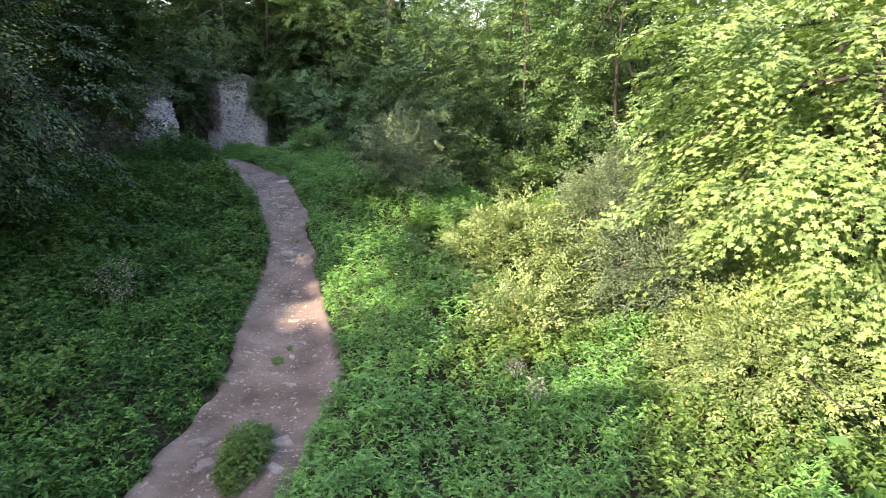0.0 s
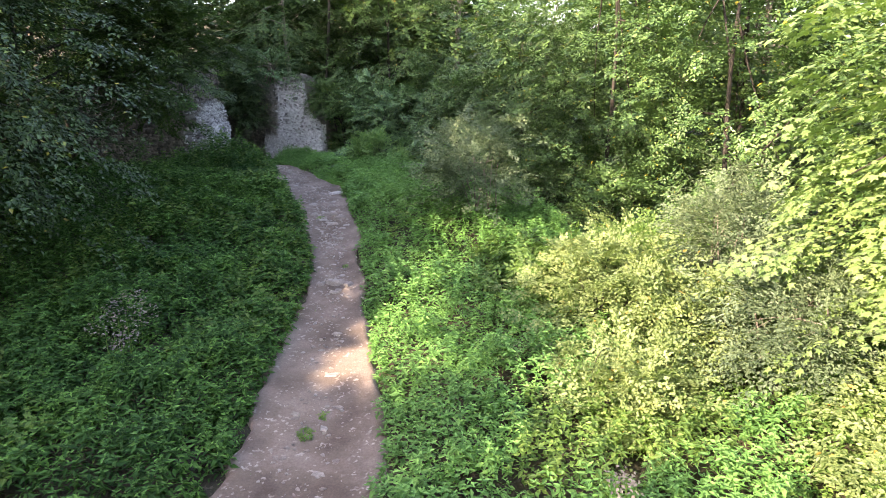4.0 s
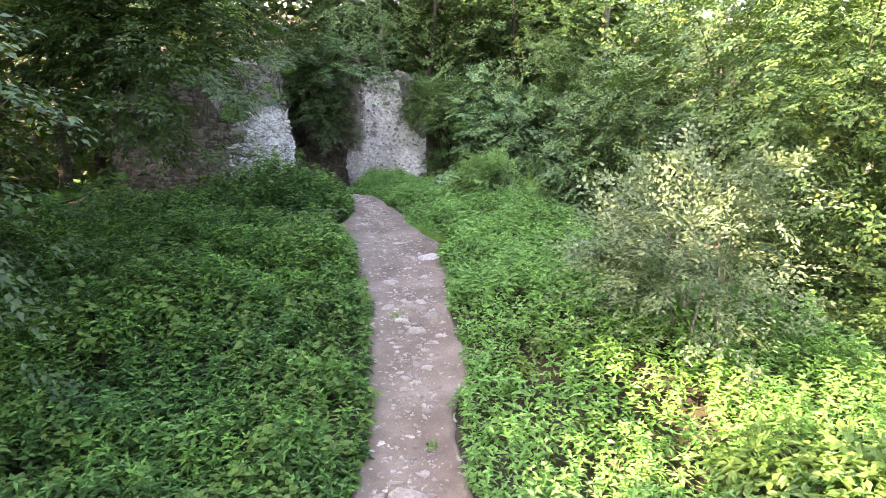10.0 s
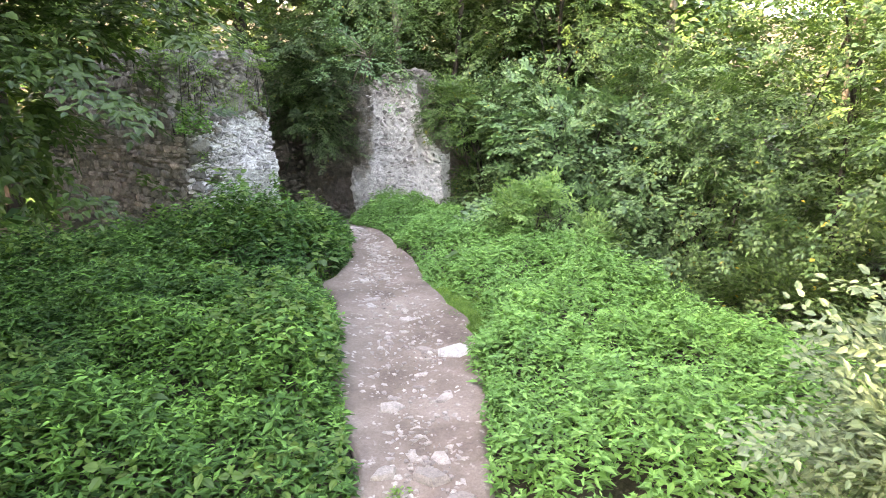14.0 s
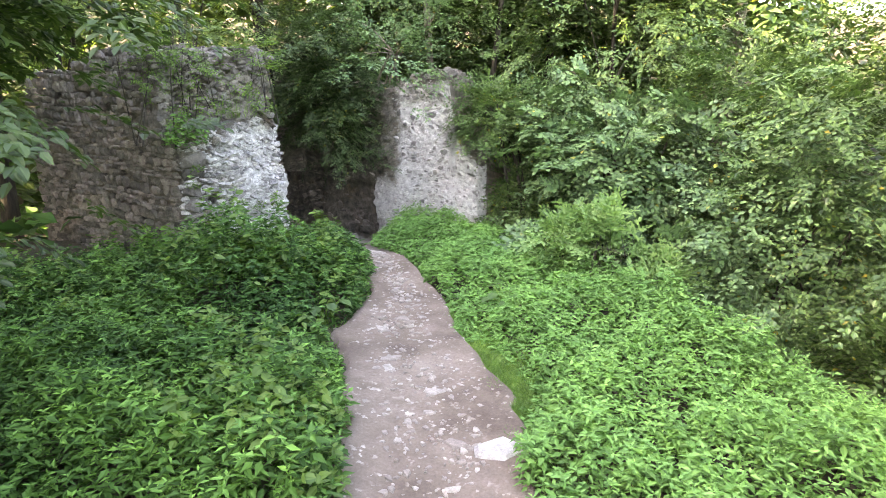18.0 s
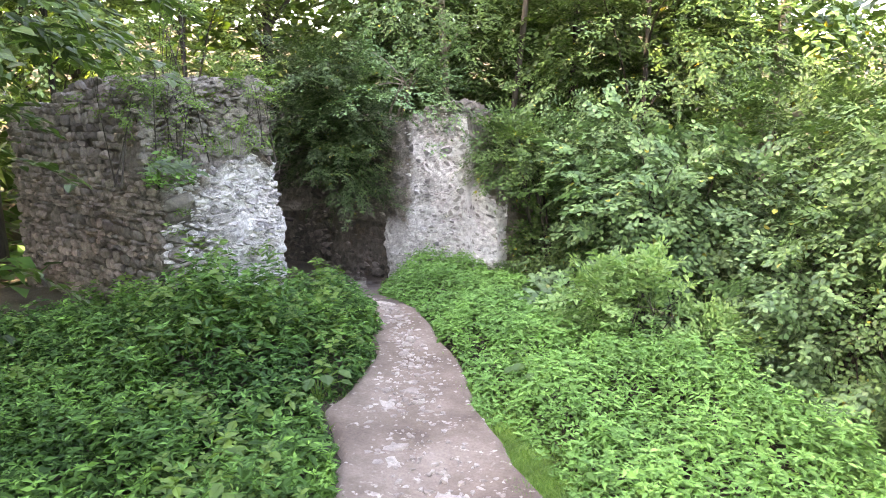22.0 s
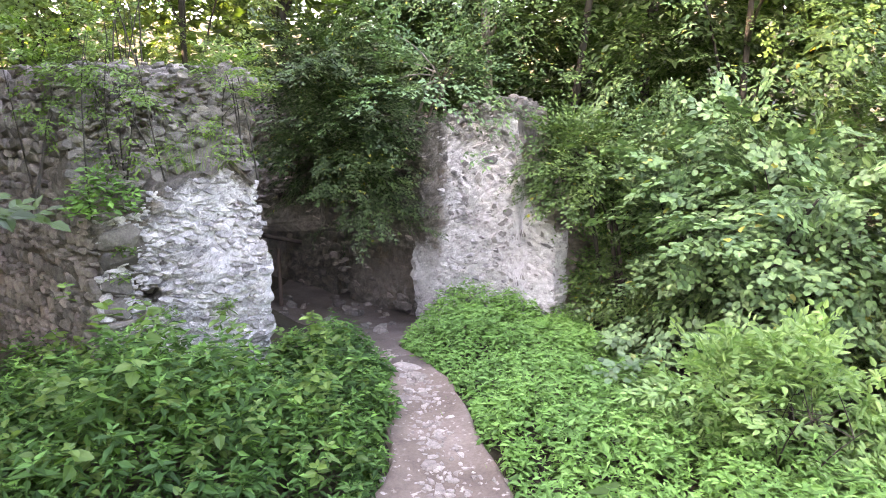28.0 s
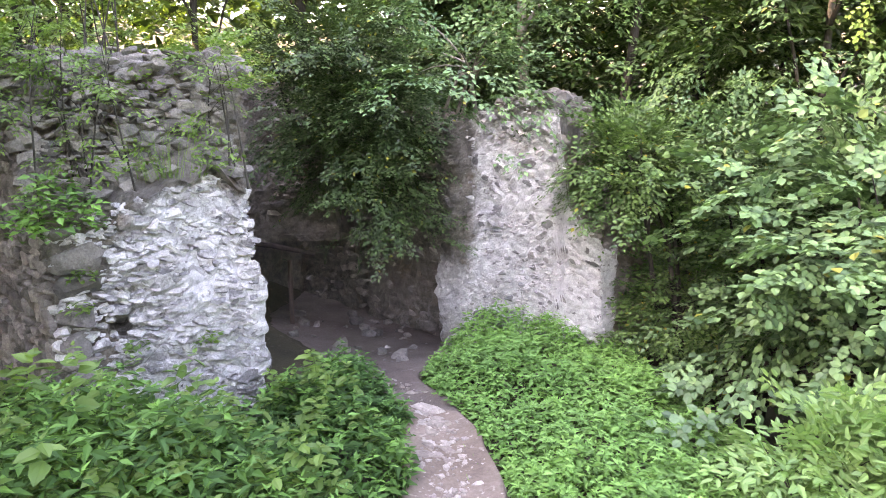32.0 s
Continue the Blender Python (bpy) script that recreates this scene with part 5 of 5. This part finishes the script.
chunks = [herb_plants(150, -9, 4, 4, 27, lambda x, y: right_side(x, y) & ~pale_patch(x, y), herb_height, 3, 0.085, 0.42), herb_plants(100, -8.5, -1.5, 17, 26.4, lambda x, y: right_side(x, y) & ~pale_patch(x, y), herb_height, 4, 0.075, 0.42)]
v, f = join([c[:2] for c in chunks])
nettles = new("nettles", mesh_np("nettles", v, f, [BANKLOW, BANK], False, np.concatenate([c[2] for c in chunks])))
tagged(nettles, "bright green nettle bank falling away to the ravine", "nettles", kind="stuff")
v, f, _ = herb_plants(100, -9, 6, 4, 26, lambda x, y: right_side(x, y) & pale_patch(x, y), lambda x, y: herb_height(x, y) * 1.05, 6, 0.085, 0.5)
herbs = new("pale_herbs", mesh_np("pale_herbs", v, f, [HERB]))
tagged(herbs, "pale green wild herbs growing among the nettles", "herbs", kind="stuff")

def left_patch(x, y):
    return left_side(x, y) & (fbm(x * 0.7 + 11, y * 0.7, 57) > 0.53)


v, f, _ = herb_plants(34, -12.5, -3, 6, 24, left_patch, lambda x, y: herb_height(x, y) * 1.18, 8, 0.095, 0.66, 4, 1.0, "ovate")
herbs = new("pale_herbs", mesh_np("pale_herbs", v, f, [HERB]))
tagged(herbs, "yellow-green broad-leaved herbs scattered among dark nettles", "herbs", kind="stuff")
v, f, top = herb_plants(30, -13.6, 9, -9, 4.8, lambda x, y: (off_path(x, y) > 0.05) & (np.abs(x + 2.3) < 8.5 + 2.6 * fbm(x * 0.5, y * 0.5, 72)) & (y < 3.7 + 1.1 * fbm(x * 0.9, y * 0.9, 73)), lambda x, y: 0.3 + 0.5 * fbm(x * 0.6, y * 0.6, 41), 9, 0.15, 0.46, 4)
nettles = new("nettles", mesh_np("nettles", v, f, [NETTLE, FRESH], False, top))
tagged(nettles, "shaded nettles beside the near end of the footpath", "nettles", kind="stuff")

# short grass by the path and tufts on it
n = 22000
gyy = rg.normal(20.4, 0.8, n)
gxx = right_edge(gyy) + np.abs(rg.normal(0, 0.36, n)) - 0.05
k = (off_path(gxx, gyy, -0.08) > 0)
gxx, gyy = gxx[k], gyy[k]
n2 = 5000
ty = rg.uniform(5, 25, n2)
sidepick = rg.uniform(0, 1, n2) < 0.5
tx = np.where(sidepick, left_edge(ty), right_edge(ty)) + rg.normal(0, 0.09, n2)
k = value_noise(ty * 1.1, sidepick * 7.0, 61) > 0.5
gxx, gyy = np.concatenate([gxx, tx[k]]), np.concatenate([gyy, ty[k]])
base = np.column_stack([gxx, gyy, np.maximum(land(gxx, gyy), np.interp(gyy, PROFILE_Y, PROFILE_Z) - 0.02)])
w = np.column_stack([rg.normal(0, 0.9, len(base)), rg.normal(0, 0.9, len(base)), np.full(len(base), 0.7)])
ln = rg.uniform(0.035, 0.11, len(base)) * (0.3 + value_noise(gxx * 5, gyy * 5, 77))
v, f = leaves(base, w, rg.normal(0, 1, base.shape), ln, ln * 0.07 + 0.004, "blade")
grass = new("grass", mesh_np("grass", v, f, [GRASS]))
tagged(grass, "short fresh grass along the edge of the footpath", "grass", kind="stuff")


def tuft(name, at, radius, height, n, mat, label, category, seed, leaf=0.07, width=0.5):
    """A clump of herbs on its own."""
    r = np.random.default_rng(seed)
    a, q = r.uniform(0, 6.28, n), np.sqrt(r.uniform(0, 1, n)) * radius
    zz = r.uniform(0.15, 1, n) * height * (1 - 0.5 * (q / radius) ** 2)
    base = np.column_stack([q * np.cos(a), q * np.sin(a) * 1.5, zz])
    b = r.uniform(0, 6.28, n)
    ln = leaf * r.uniform(0.7, 1.2, n)
    v, f = leaves(base, np.column_stack([np.cos(b), np.sin(b), r.normal(-0.1, 0.3, n)]), np.array([0, 0, 1.0]) + r.normal(0, 0.3, (n, 3)), ln, ln * width, "lance")
    ob = new(name, mesh_np(name, v, f, [mat]))
    ob.location = at
    return tagged(ob, label, category)


v, f, _ = herb_plants(420, -2.9, -1.8, 6.2, 7.8, lambda x, y: np.hypot((x + 2.34) / 0.3, (y - 6.95) / 0.62) < 1, lambda x, y: 0.46 - 0.3 * np.hypot((x + 2.34) / 0.3, (y - 6.95) / 0.62) ** 2, 10, 0.07, 0.55, 5)
herb_tuft = new("herb_tuft", mesh_np("herb_tuft", v, f, [HERB]))
tagged(herb_tuft, "ragged clump of green herbs growing in the footpath", "plant")
tuft("grass_tuft", on_land(-2.58, 9.55), 0.10, 0.09, 200, GRASS, "small tuft of grass in the middle of the footpath", "grass", 2, 0.06, 0.3)
tuft("grass_tuft", on_land(-2.47, 9.95), 0.07, 0.07, 110, GRASS, "thin tuft of grass in the middle of the footpath", "grass", 5, 0.06, 0.3)
tuft("grass_tuft", on_land(-4.45, 16.85), 0.07, 0.07, 120, GRASS, "small green tuft between stones of the footpath", "grass", 3, 0.05, 0.4)
tuft("grass_tuft", on_land(-3.35, 14.75), 0.07, 0.07, 120, GRASS, "small green tuft behind a path stone", "grass", 4, 0.05, 0.4)
# faded flower heads
for i, (x, y, s) in enumerate(((-5.7, 11.0, 0.45), (-5.95, 11.5, 0.3), (0.95, 7.9, 0.16), (1.15, 7.35, 0.14), (-5.3, 10.3, 0.2))):
    fl = tuft("flower_heads", (x, y, float(land(x, y)) + 0.62), s, 0.22, int(500 * s), FLOWER, "faded pale pink flower heads above the nettles", "flowers", 20 + i, 0.05, 0.6)
    tagged(fl, kind="stuff")
    for _ in range(7):
        sx, sy = rg.normal(0, s * 0.5), rg.normal(0, s * 0.5)
        part("stalk", mesh_np("stalk", *tube([(sx * 0.7, sy * 0.7, -0.7), (sx, sy, -0.3), (sx, sy, 0.1)], [0.006, 0.005, 0.004], 4), [GRASS]), fl)


def burdock(x, y, seed, size=0.16, lift=0.2):
    r = np.random.default_rng(seed)
    root = new("burdock")
    root.location = on_land(x, y)
    tagged(root, "burdock with very broad green leaves among nettles", "plant", "burdocks")
    for k in range(9):
        a = k * 0.7 + r.uniform(-0.3, 0.3)
        tip = np.array([0.22 * math.cos(a), 0.22 * math.sin(a), lift + r.uniform(0, 0.2)])
        stalk = part("stalk", mesh_np("stalk", *tube([(0, 0, -0.05), tip * 0.5 + [0, 0, 0.08], tip], [0.012, 0.009, 0.006], 5), [GRASS]), root)
        v, f = leaves(tip[None], np.array([[math.cos(a), math.sin(a), -0.25]]), np.array([[0, 0, 1.0]]), np.array([size * r.uniform(0.8, 1.2)]), np.array([size * 0.8]), "round")
        part("leaf", mesh_np("leaf", v, f, [BURDOCK]), stalk)
    return root


for i, (x, y) in enumerate(((-8.6, 19.5), (-9.2, 20.4), (-7.6, 18.6), (-8.0, 20.9), (-7.35, 21.05), (-5.35, 22.0), (-9.6, 19.2), (-6.9, 16.8))):
    burdock(x, y, 200 + i)

# plants on the broken top of the ruin
for i, (g, fq, h, cr) in enumerate(((0.32, 0.06, 2.1, 0.36), (0.3, 0.26, 1.7, 0.28), (1.3, 0.3, 2.0, 0.5), (2.0, 0.2, 1.7, 0.5), (0.5, -0.25, 2.0, 0.4), (0.34, 0.86, 1.15, 0.14))):
    x, y = W1_C[0] + (W1_R[0] - W1_C[0]) * fq + ux * g, W1_C[1] + (W1_R[1] - W1_C[1]) * fq + uy * g
    tree("wall_sapling", (x, y, float(w1_top(x, y) if g > 1 else w1_low(x, y)) - 0.05), h, cr, 0.15, HERB, BARK, "thin young sapling growing on the broken wall top", "sapling", 300 + i, 30, 16, 0.046, 0.55, "ovate", 0.3, 0.010, stems=4, gaps=0.05, shell=0.8, group="wall saplings")
for i, (x, y, zz) in enumerate(((-9.98, 22.0, 4.08), (-9.75, 22.5, 4.5), (-9.35, 22.95, 4.5), (-9.72, 22.36, 3.15), (-9.93, 22.12, 3.75), (-9.97, 22.08, 3.5), (-9.4, 22.75, 3.15))):
    weed = tuft("wall_weed", (x, y, zz), 0.24 if i == 0 else 0.16 if i < 3 else 0.08, 0.5 if i == 0 else 0.3 if i < 3 else 0.12, 420 if i == 0 else 110 if i < 3 else 40, FRESH if i == 0 else HERB, "weed rooted in a joint of the ruined wall", "plant", 330 + i, 0.075 if i == 0 else 0.055, 0.6)
    tagged(weed, kind="stuff")
n = 80
a, q = rg.uniform(0, 6.28, n), np.abs(rg.normal(0, 0.2, n))
base = np.column_stack([-9.62 + q * np.cos(a), 22.72 + q * np.sin(a), np.full(n, 4.48)])
ln = rg.uniform(0.25, 0.7, n)
v, f = leaves(base, np.column_stack([np.cos(a) * 0.3 + rg.normal(0, 0.2, n), np.sin(a) * 0.3 + rg.normal(0, 0.2, n), np.ones(n)]), rg.normal(0, 1, base.shape), ln, np.full(n, 0.004), "blade")
tall_grass = new("wall_grass", mesh_np("wall_grass", v, f, [HERB]))
tagged(tall_grass, "tall thin grass growing on the ledge of the ruin", "grass", kind="stuff")
